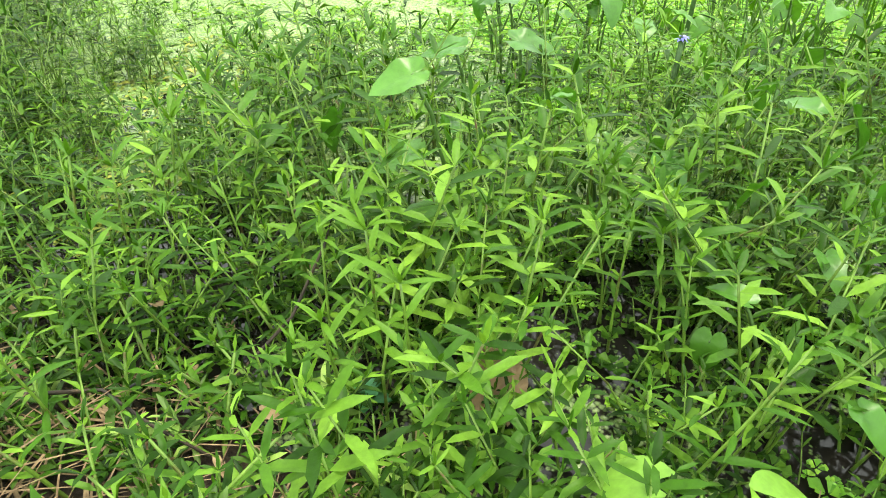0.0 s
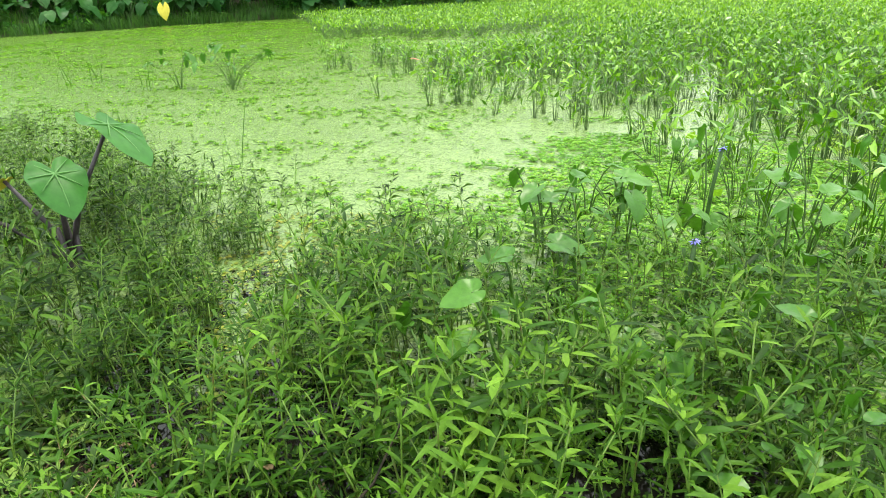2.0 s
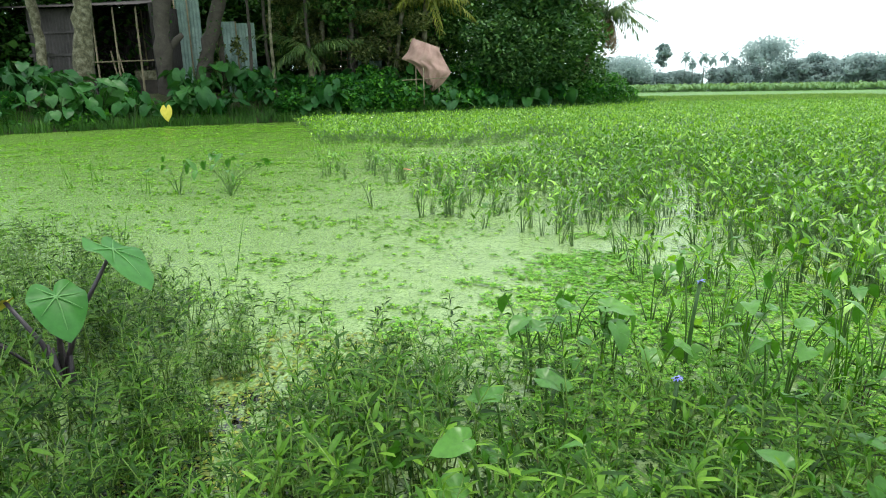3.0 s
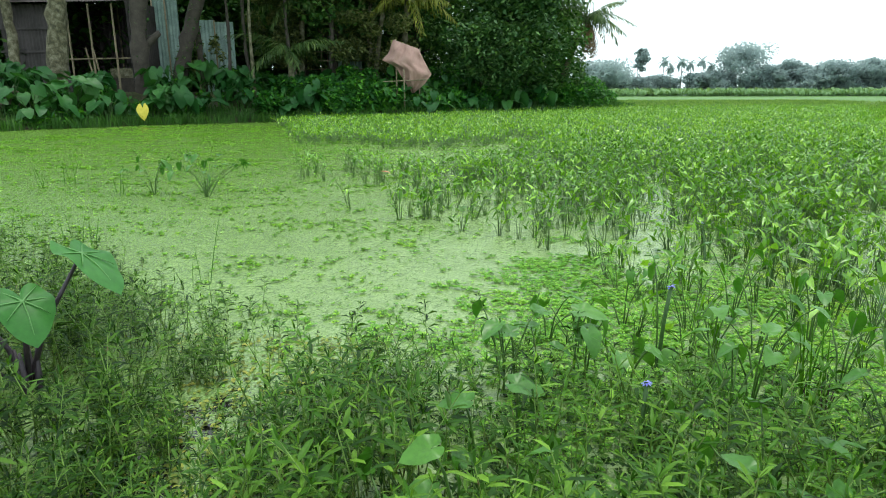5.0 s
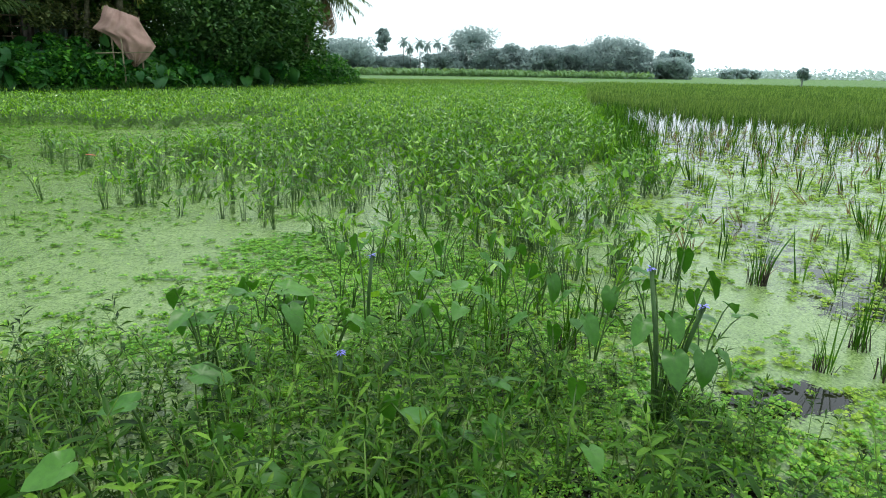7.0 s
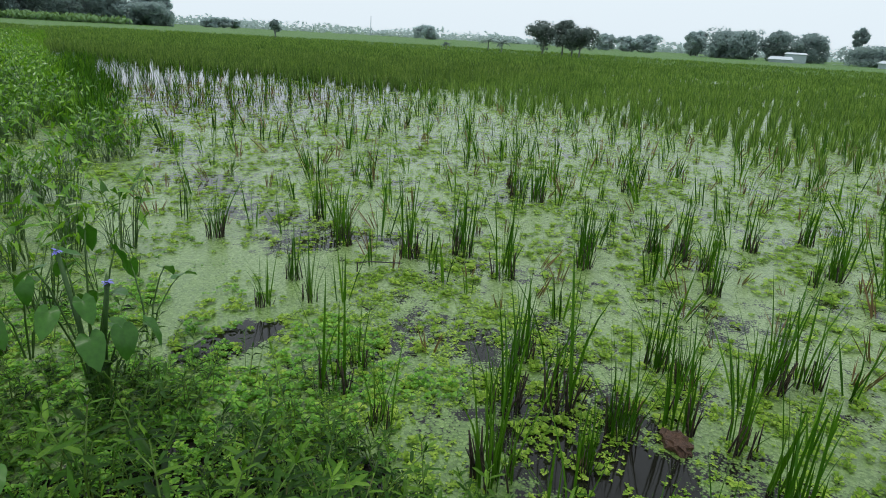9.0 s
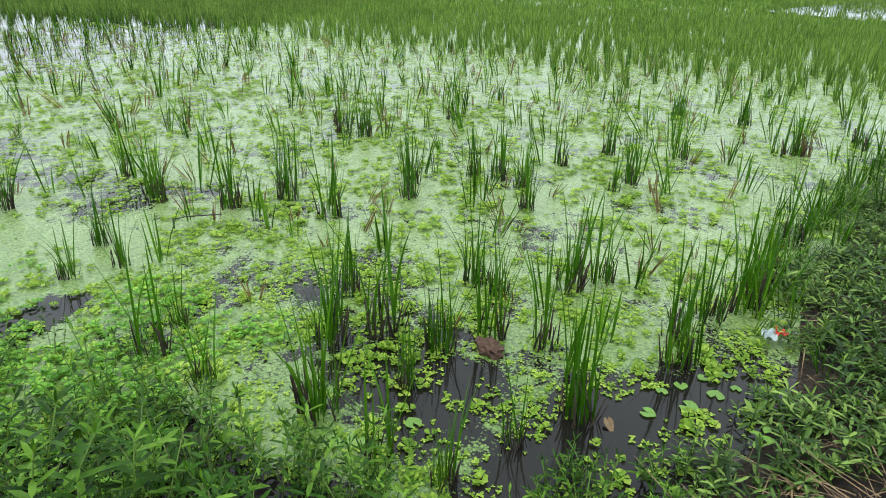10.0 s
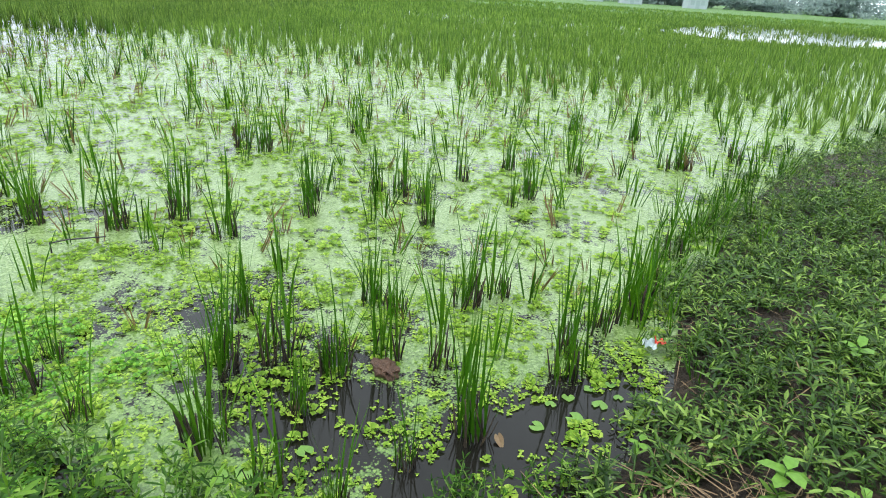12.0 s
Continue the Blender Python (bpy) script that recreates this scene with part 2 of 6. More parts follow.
def water_mat():
    """Dark still water under a skin of duckweed, whose cover is the mesh's own 'cover' value broken by noise."""
    m, n, l, b = nodes_of("pond_water")
    at = n.new("ShaderNodeAttribute")
    at.attribute_name = "cover"
    pos = n.new("ShaderNodeNewGeometry").outputs["Position"]
    vor = n.new("ShaderNodeTexVoronoi")
    vor.inputs["Scale"].default_value = 85
    l.new(pos, vor.inputs["Vector"])
    blotch = mixc(n, l, 0.45, noise_of(n, l, 1.6, 6, 0.65), noise_of(n, l, 9, 5, 0.7))
    def math_node(op, a, c):
        k = n.new("ShaderNodeMath")
        k.operation = op
        for sock, v in zip(k.inputs, (a, c)):
            if isinstance(v, (int, float)):
                sock.default_value = v
            else:
                l.new(v, sock)
        return k.outputs[0]
    level = math_node("SUBTRACT", math_node("ADD", at.outputs["Fac"], math_node("MULTIPLY", math_node("SUBTRACT", blotch, 0.5), 1.6)), math_node("MULTIPLY", vor.outputs["Distance"], 0.22))
    mask = ramp(n, [(0.40, (0, 0, 0)), (0.48, (1, 1, 1))])
    l.new(level, mask.inputs[0])
    tone = ramp(n, [(0.3, (0.038, 0.1, 0.007)), (0.5, (0.086, 0.18, 0.018)), (0.68, (0.17, 0.295, 0.042))])
    l.new(mixc(n, l, 0.36, mixc(n, l, 0.62, noise_of(n, l, 0.9, 8, 0.75), noise_of(n, l, 11, 8, 0.85)), vor.outputs["Color"]), tone.inputs[0])
    weed = n.new("ShaderNodeBsdfPrincipled")
    weed.inputs["Roughness"].default_value = 0.27
    weed.inputs["Specular IOR Level"].default_value = 0.6
    kind = n.new("ShaderNodeAttribute")                              # paler mixed weeds over the rice plot, and painted sky sheen across mid-pond
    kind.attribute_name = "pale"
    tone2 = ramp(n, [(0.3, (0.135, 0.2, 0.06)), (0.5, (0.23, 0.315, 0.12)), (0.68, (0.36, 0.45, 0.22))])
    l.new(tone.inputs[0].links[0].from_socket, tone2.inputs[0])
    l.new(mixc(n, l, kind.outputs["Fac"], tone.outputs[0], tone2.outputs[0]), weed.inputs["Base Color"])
    bump_of(n, l, weed, mixc(n, l, 0.5, vor.outputs["Distance"], noise_of(n, l, 45, 5, 0.8)), 0.5, 0.006)
    b.inputs["Base Color"].default_value = (0.012, 0.011, 0.009, 1)
    b.inputs["Roughness"].default_value = 0.06
    b.inputs["IOR"].default_value = 1.33
    bump_of(n, l, b, noise_of(n, l, 6, 2), 0.04, 0.02)
    mx = n.new("ShaderNodeMixShader")
    l.new(mask.outputs[0], mx.inputs[0])
    l.new(b.outputs[0], mx.inputs[1])
    l.new(weed.outputs[0], mx.inputs[2])
    l.new(mx.outputs[0], n["Material Output"].inputs[0])
    return m


M_GROUND, M_WATER = ground_mat(), water_mat()

# ---- shapes: arrays of vertices, triangles and material slots ----
rng = np.random.default_rng(11)


def turned(v, rx=0.0, ry=0.0, rz=0.0):
    return v @ np.array(Euler((rx, ry, rz)).to_matrix()).T


def join(*shapes):
    vs, fs, ms, k = [], [], [], 0
    for v, f, m in shapes:
        vs.append(v)
        fs.append(f + k)
        ms.append(m)
        k += len(v)
    return np.concatenate(vs), np.concatenate(fs), np.concatenate(ms)


def moved(shape, at=(0, 0, 0), rx=0.0, ry=0.0, rz=0.0, s=1.0):
    return turned(shape[0] * s, rx, ry, rz) + np.array(at), shape[1], shape[2]


def blade(length, width, droop=0.2, segs=3, fold=0.15, prof=None, k=0):
    """A leaf along +x from the origin: folded along its midrib, drooping to its tip."""
    rows = []
    for i in range(segs + 1):
        u = i / segs
        w = width * (prof(u) if prof else max(0.06, math.sin(math.pi * min(1, 0.06 + u ** 0.8 * 0.94)) ** 0.8)) / 2
        x, z = length * u * (1 - 0.15 * droop * u), -droop * length * u * u
        rows += [(x, w, z + fold * w), (x, 0, z), (x, -w, z + fold * w)]
    f = []
    for i in range(segs):
        a = 3 * i
        for c in (a, a + 1):
            f += [(c, c + 1, c + 3), (c + 1, c + 4, c + 3)]
    return np.array(rows, float), np.array(f), np.full(len(f), k)


def leaf8(length, width, droop=0.2, fold=0.3, wide=0.5, k=0):
    """A small lance-shaped leaf along +x, broadest at 'wide', folded along its midrib."""
    w, a, b = width / 2, wide * 0.55, wide + (1 - wide) * 0.5
    pts = [(0, 0), (a, 0), (b, 0), (1, 0), (a, w * 0.9), (b, w * 0.85), (a, -w * 0.9), (b, -w * 0.85)]
    v = np.array([(length * u * (1 - 0.15 * droop * u), y, fold * abs(y) - droop * length * u * u) for u, y in pts])
    f = np.array([(0, 1, 4), (4, 1, 5), (1, 2, 5), (5, 2, 3), (0, 6, 1), (6, 7, 1), (1, 7, 2), (7, 3, 2)])
    return v, f, np.full(8, k)


def leaf4(length, width, droop=0.2, fold=0.3, wide=0.5, k=0):
    """The same with one fold, for leaves seen from afar."""
    w = width / 2
    v = np.array([(0, 0, 0), (length * wide, 0, -droop * length * wide ** 2), (length, 0, -droop * length), (length * wide, w, fold * w), (length * wide, -w, fold * w)])
    return v, np.array([(0, 1, 3), (3, 1, 2), (0, 4, 1), (4, 2, 1)]), np.full(4, k)


def arrow6(length, width, droop=0.2, fold=0.3, k=0):
    """A small arrow-shaped leaf along +x with two lobes that reach back past its stalk."""
    w = width / 2
    pts = [(0.4, 0), (1, 0), (0.32, w * 0.8), (-0.22, w), (0, 0), (-0.22, -w), (0.32, -w * 0.8)]
    v = np.array([(length * u, y, fold * abs(y) - droop * length * max(0, u) ** 2) for u, y in pts])
    return v, np.array([(0, 1, 2), (0, 2, 3), (0, 3, 4), (0, 4, 5), (0, 5, 6), (0, 6, 1)]), np.full(6, k)


def reed(length, width, bend=0.1, k=0):
    """A grass blade along +x that narrows to its tip."""
    w = width / 2
    v = np.array([(length * u, y, -bend * length * u * u) for u, y in ((0, w * 0.7), (0, -w * 0.7), (0.45, w), (0.45, -w), (0.8, w * 0.6), (0.8, -w * 0.6), (1, 0))])
    return v, np.array([(0, 1, 3), (0, 3, 2), (2, 3, 5), (2, 5, 4), (4, 5, 6)]), np.full(5, k)


def heart_leaf(s, ovate=0.0, droop=0.3, cup=0.15, wave=0.03, n=26, rings=3, k=0):
    """A heart-shaped leaf with its stalk at the origin and its tip along +x; ovate makes it narrower."""
    ang = np.linspace(-math.pi, math.pi, n, endpoint=False)
    deg = np.abs(np.degrees(ang))
    knots = (0, 12, 35, 70, 110, 145, 165, 180)
    rim = (1 - ovate) * np.interp(deg, knots, (1, 0.88, 0.68, 0.58, 0.54, 0.52, 0.42, 0.2)) + ovate * np.interp(deg, knots, (1.1, 0.92, 0.58, 0.4, 0.34, 0.36, 0.28, 0.12))
    rim = rim * 0.66 * s
    v, f = [(0, 0, 0)], []
    for i in range(1, rings + 1):
        q = i / rings
        x, y = rim * q * np.cos(ang), rim * q * np.sin(ang)
        z = cup * np.abs(y) - droop * np.maximum(x, 0) ** 2 / s - 0.5 * droop * y * y / s + wave * s * q * q * np.sin(5 * ang + 1.0)
        v += list(zip(x, y, z))
    for j in range(n):
        h = (j + 1) % n
        f.append((0, 1 + j, 1 + h))
        for i in range(rings - 1):
            a, b = 1 + i * n, 1 + (i + 1) * n
            f += [(a + j, b + j, b + h), (a + j, b + h, a + h)]
    return np.array(v, float), np.array(f), np.full(len(f), k)


def tube(points, r0, r1, sides=4, k=0):
    p = np.array(points, float)
    v, f = [], []
    for i, q in enumerate(p):
        d = p[min(i + 1, len(p) - 1)] - p[max(i - 1, 0)]
        d = Vector(d).normalized()
        a = d.orthogonal().normalized()
        b = d.cross(a)
        r = r0 + (r1 - r0) * i / (len(p) - 1)
        for j in range(sides):
            t = 2 * math.pi * j / sides
            v.append(Vector(q) + (a * math.cos(t) + b * math.sin(t)) * r)
    for i in range(len(p) - 1):
        for j in range(sides):
            a, b = i * sides + j, i * sides + (j + 1) % sides
            f += [(a, b, b + sides), (a, b + sides, a + sides)]
    top = (len(p) - 1) * sides
    f += [(top, top + j, top + j + 1) for j in range(1, sides - 1)]
    return np.array([tuple(q) for q in v]), np.array(f), np.full(len(f), k)


def box(lo, hi, k=0):
    (a, b, c), (d, e, g) = lo, hi
    v = np.array([(x, y, z) for x in (a, d) for y in (b, e) for z in (c, g)], float)
    f = np.array([(0, 1, 3), (0, 3, 2), (4, 6, 7), (4, 7, 5), (0, 4, 5), (0, 5, 1), (2, 3, 7), (2, 7, 6), (0, 2, 6), (0, 6, 4), (1, 5, 7), (1, 7, 3)])
    return v, f, np.full(12, k)


def mesh_of(name, shape, mats, smooth=True):
    v, f, ms = shape
    me = bpy.data.meshes.new(name)
    me.vertices.add(len(v))
    me.vertices.foreach_set("co", np.ascontiguousarray(v, dtype=np.float32).ravel())
    me.loops.add(3 * len(f))
    me.loops.foreach_set("vertex_index", np.ascontiguousarray(f, dtype=np.int32).ravel())
    me.polygons.add(len(f))
    me.polygons.foreach_set("loop_start", np.arange(0, 3 * len(f), 3, dtype=np.int32))
    for m in mats:
        me.materials.append(m)
    me.polygons.foreach_set("material_index", ms.astype(np.int32))
    me.polygons.foreach_set("use_smooth", np.full(len(f), smooth))
    me.update(calc_edges=True)
    return me


def part(name, shape, mats, parent=None, label="", smooth=True):
    """One mesh object, under a thing or a part where a parent is given. shape: arrays, or a mesh to share."""
    mats = mats if isinstance(mats, (list, tuple)) else [mats]
    me = shape if isinstance(shape, bpy.types.Mesh) else mesh_of(name, shape, mats, smooth)
    ob = new(name, me)
    if parent is not None:
        ob.parent = parent
    return tagged(ob, label)


def thing(name, label, category, group="", at=(0, 0, 0), rz=0.0):
    ob = new(name)
    ob.empty_display_size = 0.05
    ob.matrix_basis = pose(*at, 0, 0, rz)
    return tagged(ob, label, category, group)


def spread(name, shapes, mats, xyz, scale, label, category, lean=0.15, kind="stuff", wind=0.0):
    """Many plants in one mesh: a random one of the shapes at each place, turned and leaned at random."""
    n = len(xyz)
    pick, rz = rng.integers(0, len(shapes), n), rng.uniform(0, 2 * math.pi, n)
    lx, ly = rng.normal(0, lean, n), rng.normal(wind, lean, n)
    vs, fs, ms, base = [], [], [], 0
    for k, (v, f, m) in enumerate(shapes):
        ids = np.nonzero(pick == k)[0]
        if not len(ids):
            continue
        c, s = np.cos(rz[ids])[:, None], np.sin(rz[ids])[:, None]
        sc = scale[ids][:, None]
        x, y, z = v[:, 0] * sc, v[:, 1] * sc, v[:, 2] * sc
        px = x * c - y * s + z * lx[ids][:, None] + xyz[ids, 0][:, None]
        py = x * s + y * c + z * ly[ids][:, None] + xyz[ids, 1][:, None]
        pz = z + xyz[ids, 2][:, None]
        vs.append(np.stack([px, py, pz], -1).reshape(-1, 3))
        fs.append((f[None] + (base + np.arange(len(ids)) * len(v))[:, None, None]).reshape(-1, 3))
        ms.append(np.tile(m, len(ids)))
        base += len(ids) * len(v)
    ob = new(name, mesh_of(name, (np.concatenate(vs), np.concatenate(fs), np.concatenate(ms)), mats))
    return tagged(ob, label, category, "", kind)


def inside(x, y, poly):
    p = np.array(poly)
    r = np.zeros(np.shape(x), bool)
    j = len(p) - 1
    for i in range(len(p)):
        (xi, yi), (xj, yj) = p[i], p[j]
        hit = ((yi > y) != (yj > y)) & (x < (xj - xi) * (y - yi) / (yj - yi + 1e-12) + xi)
        r ^= hit
        j = i
    return r


def away(x, y, line):
    """Distance to a polyline."""
    best = np.full(np.shape(x), 1e9)
    for (ax, ay), (bx, by) in zip(line[:-1], line[1:]):
        dx, dy = bx - ax, by - ay
        t = np.clip(((x - ax) * dx + (y - ay) * dy) / (dx * dx + dy * dy), 0, 1)
        best = np.minimum(best, np.hypot(x - ax - t * dx, y - ay - t * dy))
    return best


def signed(x, y, poly):
    d = away(x, y, list(poly) + [poly[0]])
    return np.where(inside(x, y, poly), d, -d)


WAVES = [(rng.normal(0, 1, 2), rng.uniform(0, 6.3)) for _ in range(24)]


def waves(x, y, size):
    """Smooth noise of about -1 to 1 with that wavelength."""
    r = np.zeros(np.shape(x))
    for (k, p) in WAVES:
        r = r + np.sin((x * k[0] + y * k[1]) * 6.3 / size + p)
    return r / 4.5


# ---- the plan: shores and beds of plants, in metres ----
NEAR_SHORE = [(-26, 17), (-20, 13), (-12, 7.5), (-6, 3.4), (-3, 2.2), (-1.2, 1.0), (-0.3, 0.6), (0.5, 0.35), (1.2, 0.0), (1.7, -0.45),
              (2.3, -1.15), (2.75, -1.6), (3.4, -1.98), (4.2, -2.2), (5.2, -2.7), (6.5, -3.4), (8.3, -4.6), (10, -6.3), (14, -9.5), (40, -28), (400, -280)]
FAR_SHORE = [(-26, 17), (-20.5, 22), (-17.5, 25), (-15.5, 28), (-11, 31), (-3, 34), (6, 42), (11, 50), (16, 66)]
POND = NEAR_SHORE[1:] + [(400, 66)] + FAR_SHORE[::-1]
MONO = [(-9, 28), (-5, 17.7), (-1.5, 15.4), (-0.2, 15.3), (1.6, 17.6), (0.6, 12.4), (-2, 11.1), (-1.3, 7.6), (-0.5, 5.9), (0, 5.0), (0.43, 4.55),
        (0.8, 5.3), (1.5, 4.9), (1.9, 4.0), (2.0, 3.1), (2.5, 2.3), (3.1, 2.3), (3.6, 2.9), (4.2, 4.1), (5.3, 6.2), (7.2, 9.8), (9.1, 13), (12.8, 19.4), (18, 30), (30, 52), (8, 52), (-3, 33)]
RICE = [(30, 52), (18.6, 30), (17, 24), (15.6, 18), (16.5, 12), (15.5, 7), (13.8, 3.3), (13, 0.5), (11.8, -2), (10.8, -4.7), (9.9, -6.6), (14, -9.7), (40, -28), (120, -84), (120, 120), (45, 80)]
WEED = [(-8, 4.4), (-5, 5.4), (-3.0, 4.4), (-2.1, 3.5), (-1.5, 3.2), (-1.05, 2.7), (-0.93, 2.0), (-0.8, 1.5), (-0.7, 1.2), (-0.68, 1.5), (-0.68, 1.9), (-0.5, 2.5), (-0.1, 2.65),
        (0.5, 2.7), (0.95, 2.5), (1.3, 2.4), (1.7, 2.25), (2.2, 1.9), (2.4, 1.5), (2.5, 1.1), (2.55, 0.7), (2.7, 0.3), (2.52, -0.05), (2.45, -0.45), (2.3, -0.68), (2.0, -0.75), (1.2, -0.2), (0.5, 0.15), (-0.3, 0.3), (-1.2, 0.7), (-3, 1.8), (-6, 2.8)]
ISLETS = [[(2.1, -0.98), (2.46, -0.94), (2.67, -1.03), (2.68, -1.18), (2.5, -1.25), (2.2, -1.25)], [(2.45, -1.33), (2.78, -1.3), (2.84, -1.38), (2.74, -1.46), (2.5, -1.42)]]


def ground_height(x, y):
    d = signed(x, y, POND)
    near = np.minimum(0.16, -d * 0.28) + 0.02 * waves(x, y, 0.5) * np.clip(-d * 3, 0, 1)
    far = away(x, y, FAR_SHORE)
    rise = np.where((far < 40) & (d < 0) & (y > 17), np.clip(far * 0.42, 0, 1.5), near)
    bed = -np.clip(d * 0.3, 0, 0.22)
    z = np.where(d > 0, bed, rise)
    # the rice field lies over the water level far out
    out = np.clip((np.hypot(x, y) - 38) / 12, 0, 1) * np.clip((x - 9) / 6, 0, 1)
    return z * (1 - out) + 0.04 * out


def sheet(span, n, centre=(1.8, 0.3)):
    b = 8.2
    a = span / math.sinh(b)
    u = a * np.sinh(b * np.linspace(-1, 1, n))
    x, y = np.meshgrid(u + centre[0], u + centre[1], indexing="ij")
    i = np.arange(n * n).reshape(n, n)
    q = np.stack([i[:-1, :-1], i[1:, :-1], i[1:, 1:], i[:-1, 1:]], -1).reshape(-1, 4)
    f = np.concatenate([q[:, [0, 1, 2]], q[:, [0, 2, 3]]])
    return x.ravel(), y.ravel(), f


gx, gy, gf = sheet(1500, 260)
gz = ground_height(gx, gy)
ground = part("ground", (np.stack([gx, gy, gz], -1), gf, np.zeros(len(gf))), M_GROUND)
tagged(ground, "dark wet soil bank running out into green fields", "ground", "", "structure")
lay = ground.data.attributes.new("field", "FLOAT", "POINT")
lay.data.foreach_set("value", np.clip((np.hypot(gx, gy) - 34) / 8, 0, 1).astype(np.float32))

wx, wy, wf = sheet(95, 240)
side = np.clip((wx - 1.4 - wy * 0.5) / 2.0, 0, 1)                   # thinner cover towards the rice stubble
cover = 1.08 - 0.42 * side
cover -= 0.42 * np.clip((wy - 6.0) / 5, 0, 1) * np.clip((wx - 3.2 - wy * 0.5) / 1.5, 0, 1)
cover -= 0.15 * np.clip(1 - away(wx, wy, [(4.4, 2.2), (4.9, 4.0), (6.5, 6.5)]) / 0.8, 0, 1)
cover -= 0.75 * np.clip(1 - away(wx, wy, [(2.2, -0.85), (2.8, -1.15), (3.2, -1.6), (3.35, -1.9)]) / 0.32, 0, 1)
cover -= 0.3 * np.clip(1 - away(wx, wy, [(2.7, -0.5), (3.0, -0.6)]) / 0.3, 0, 1)
cover -= 0.7 * np.clip(1 - away(wx, wy, [(2.82, 1.47), (3.1, 1.42)]) / 0.26, 0, 1)
cover -= 0.15 * np.clip(1 - away(wx, wy, [(2.4, 0.0), (3.0, -0.5), (3.0, 0.8)]) / 0.9, 0, 1)
cover -= 0.1 * np.clip(1 - away(wx, wy, [(3.4, 0.8), (3.7, 0.2), (3.4, -0.3)]) / 0.7, 0, 1)
cover -= (0.6 - 0.25 * np.clip((wy - 1.0) * 2, 0, 1)) * np.clip(signed(wx, wy, WEED) * 4, 0, 1)
cover -= 0.62 * np.clip(1 - away(wx, wy, [(-0.5, 0.9), (-0.8, 1.5), (-0.9, 2.3)]) / 0.42, 0, 1)
cover += 0.5 * np.clip(signed(wx, wy, RICE) + 1.5, 0, 1) * np.clip((9 - wy) / 3, 0, 1)
water = part("water", (np.stack([wx, wy, -0.6 * np.clip((np.hypot(wx, wy) - 42) / 12, 0, 1) * np.clip((wx - 9) / 6, 0, 1)], -1), wf, np.zeros(len(wf))), M_WATER)
tagged(water, "still dark pond water under bright green duckweed", "water", "", "structure")
# first term: paler rice-plot weeds; second: sky reflection painted paler towards mid-pond
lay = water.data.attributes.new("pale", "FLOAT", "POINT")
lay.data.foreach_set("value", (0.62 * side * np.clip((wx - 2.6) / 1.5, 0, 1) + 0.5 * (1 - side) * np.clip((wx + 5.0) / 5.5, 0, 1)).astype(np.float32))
lay = water.data.attributes.new("cover", "FLOAT", "POINT")
lay.data.foreach_set("value", cover.astype(np.float32))


def scatter(n, lo, hi, keep):
    """n random places in a rectangle, of which those that keep(x, y) likes stay."""
    x, y = rng.uniform(lo[0], hi[0], n), rng.uniform(lo[1], hi[1], n)
    ok = keep(x, y)
    return x[ok], y[ok]


def floor_z(x, y):
    return np.maximum(ground_height(x, y), 0.0)


# ---- plants ----
def weed_shape(h, pairs, leaf=0.07, low=0.3, near=True):
    """A water weed: leaning stem, bare below, with opposite lance-shaped leaves that crowd into a rosette at the top."""
    bx, by = rng.normal(0, 0.16, 2)
    at = lambda u: (bx * h * u * u, by * h * u * u, h * u)
    shapes = [tube([at(u) for u in ((0, 0.5, 1) if near else (0, 1))], 0.0034, 0.002, 3, 1)]
    one = leaf8 if near else leaf4
    turn = rng.uniform(0, 3)
    for i in range(pairs):
        q = (i + 1) / pairs
        u = low + (1 - low) * q ** 0.75
        ln = leaf * (1.0 - 0.35 * max(0, q - 0.6) / 0.4) * rng.uniform(0.75, 1.15)
        for side in (0, math.pi):
            shapes.append(moved(one(ln, ln * rng.uniform(0.19, 0.25), rng.uniform(0.05, 0.4), 0.35, rng.uniform(0.42, 0.6)), at(u), rng.normal(0, 0.15), -rng.uniform(0.05, 0.4) - 0.4 * q, turn + side + rng.normal(0, 0.2)))
        turn += math.pi / 2
    for a in range(2 if near else 1):
        shapes.append(moved(one(leaf * 0.5, leaf * 0.1, -0.05, 0.35), at(1), 0, -rng.uniform(0.9, 1.3), turn + a * math.pi))
    return join(*shapes)


WEEDS = [weed_shape(rng.uniform(0.18, 0.38), int(rng.integers(4, 7)), rng.uniform(0.06, 0.085)) for _ in range(16)]
LOWWEEDS = [weed_shape(rng.uniform(0.07, 0.14), int(rng.integers(3, 5)), 0.052, 0.1, k < 5) for k in range(10)]
BANKWEEDS = [weed_shape(rng.uniform(0.04, 0.095), int(rng.integers(3, 5)), rng.uniform(0.048, 0.062), 0.0, k < 6) for k in range(10)]
FARWEEDS = [weed_shape(rng.uniform(0.2, 0.36), 5, 0.075, 0.3, False) for _ in range(8)]

wd = lambda x, y: signed(x, y, WEED) + 0.12 * waves(x, y, 0.6)
def weed_keep(x, y):
    d = wd(x, y)
    thin = np.clip(np.hypot(x + 0.4, y - 0.4) / 0.75 - 0.1, 0.3, 1)          # trodden straw by the path
    return (d > 0) & (rng.uniform(0, 1, x.shape) < np.clip(0.6 + 0.55 * waves(x, y, 0.45), 0.12, 1) * thin * np.where(((x > 0.1) & (y > 1.4)) | ((x > 1.25) & (y > 0.25)), 0.36, 1.0)) & (np.hypot(x - 0.3, y + 0.2) > 0.45) & (np.hypot(x + 1.83, y - 2.08) > 0.3)


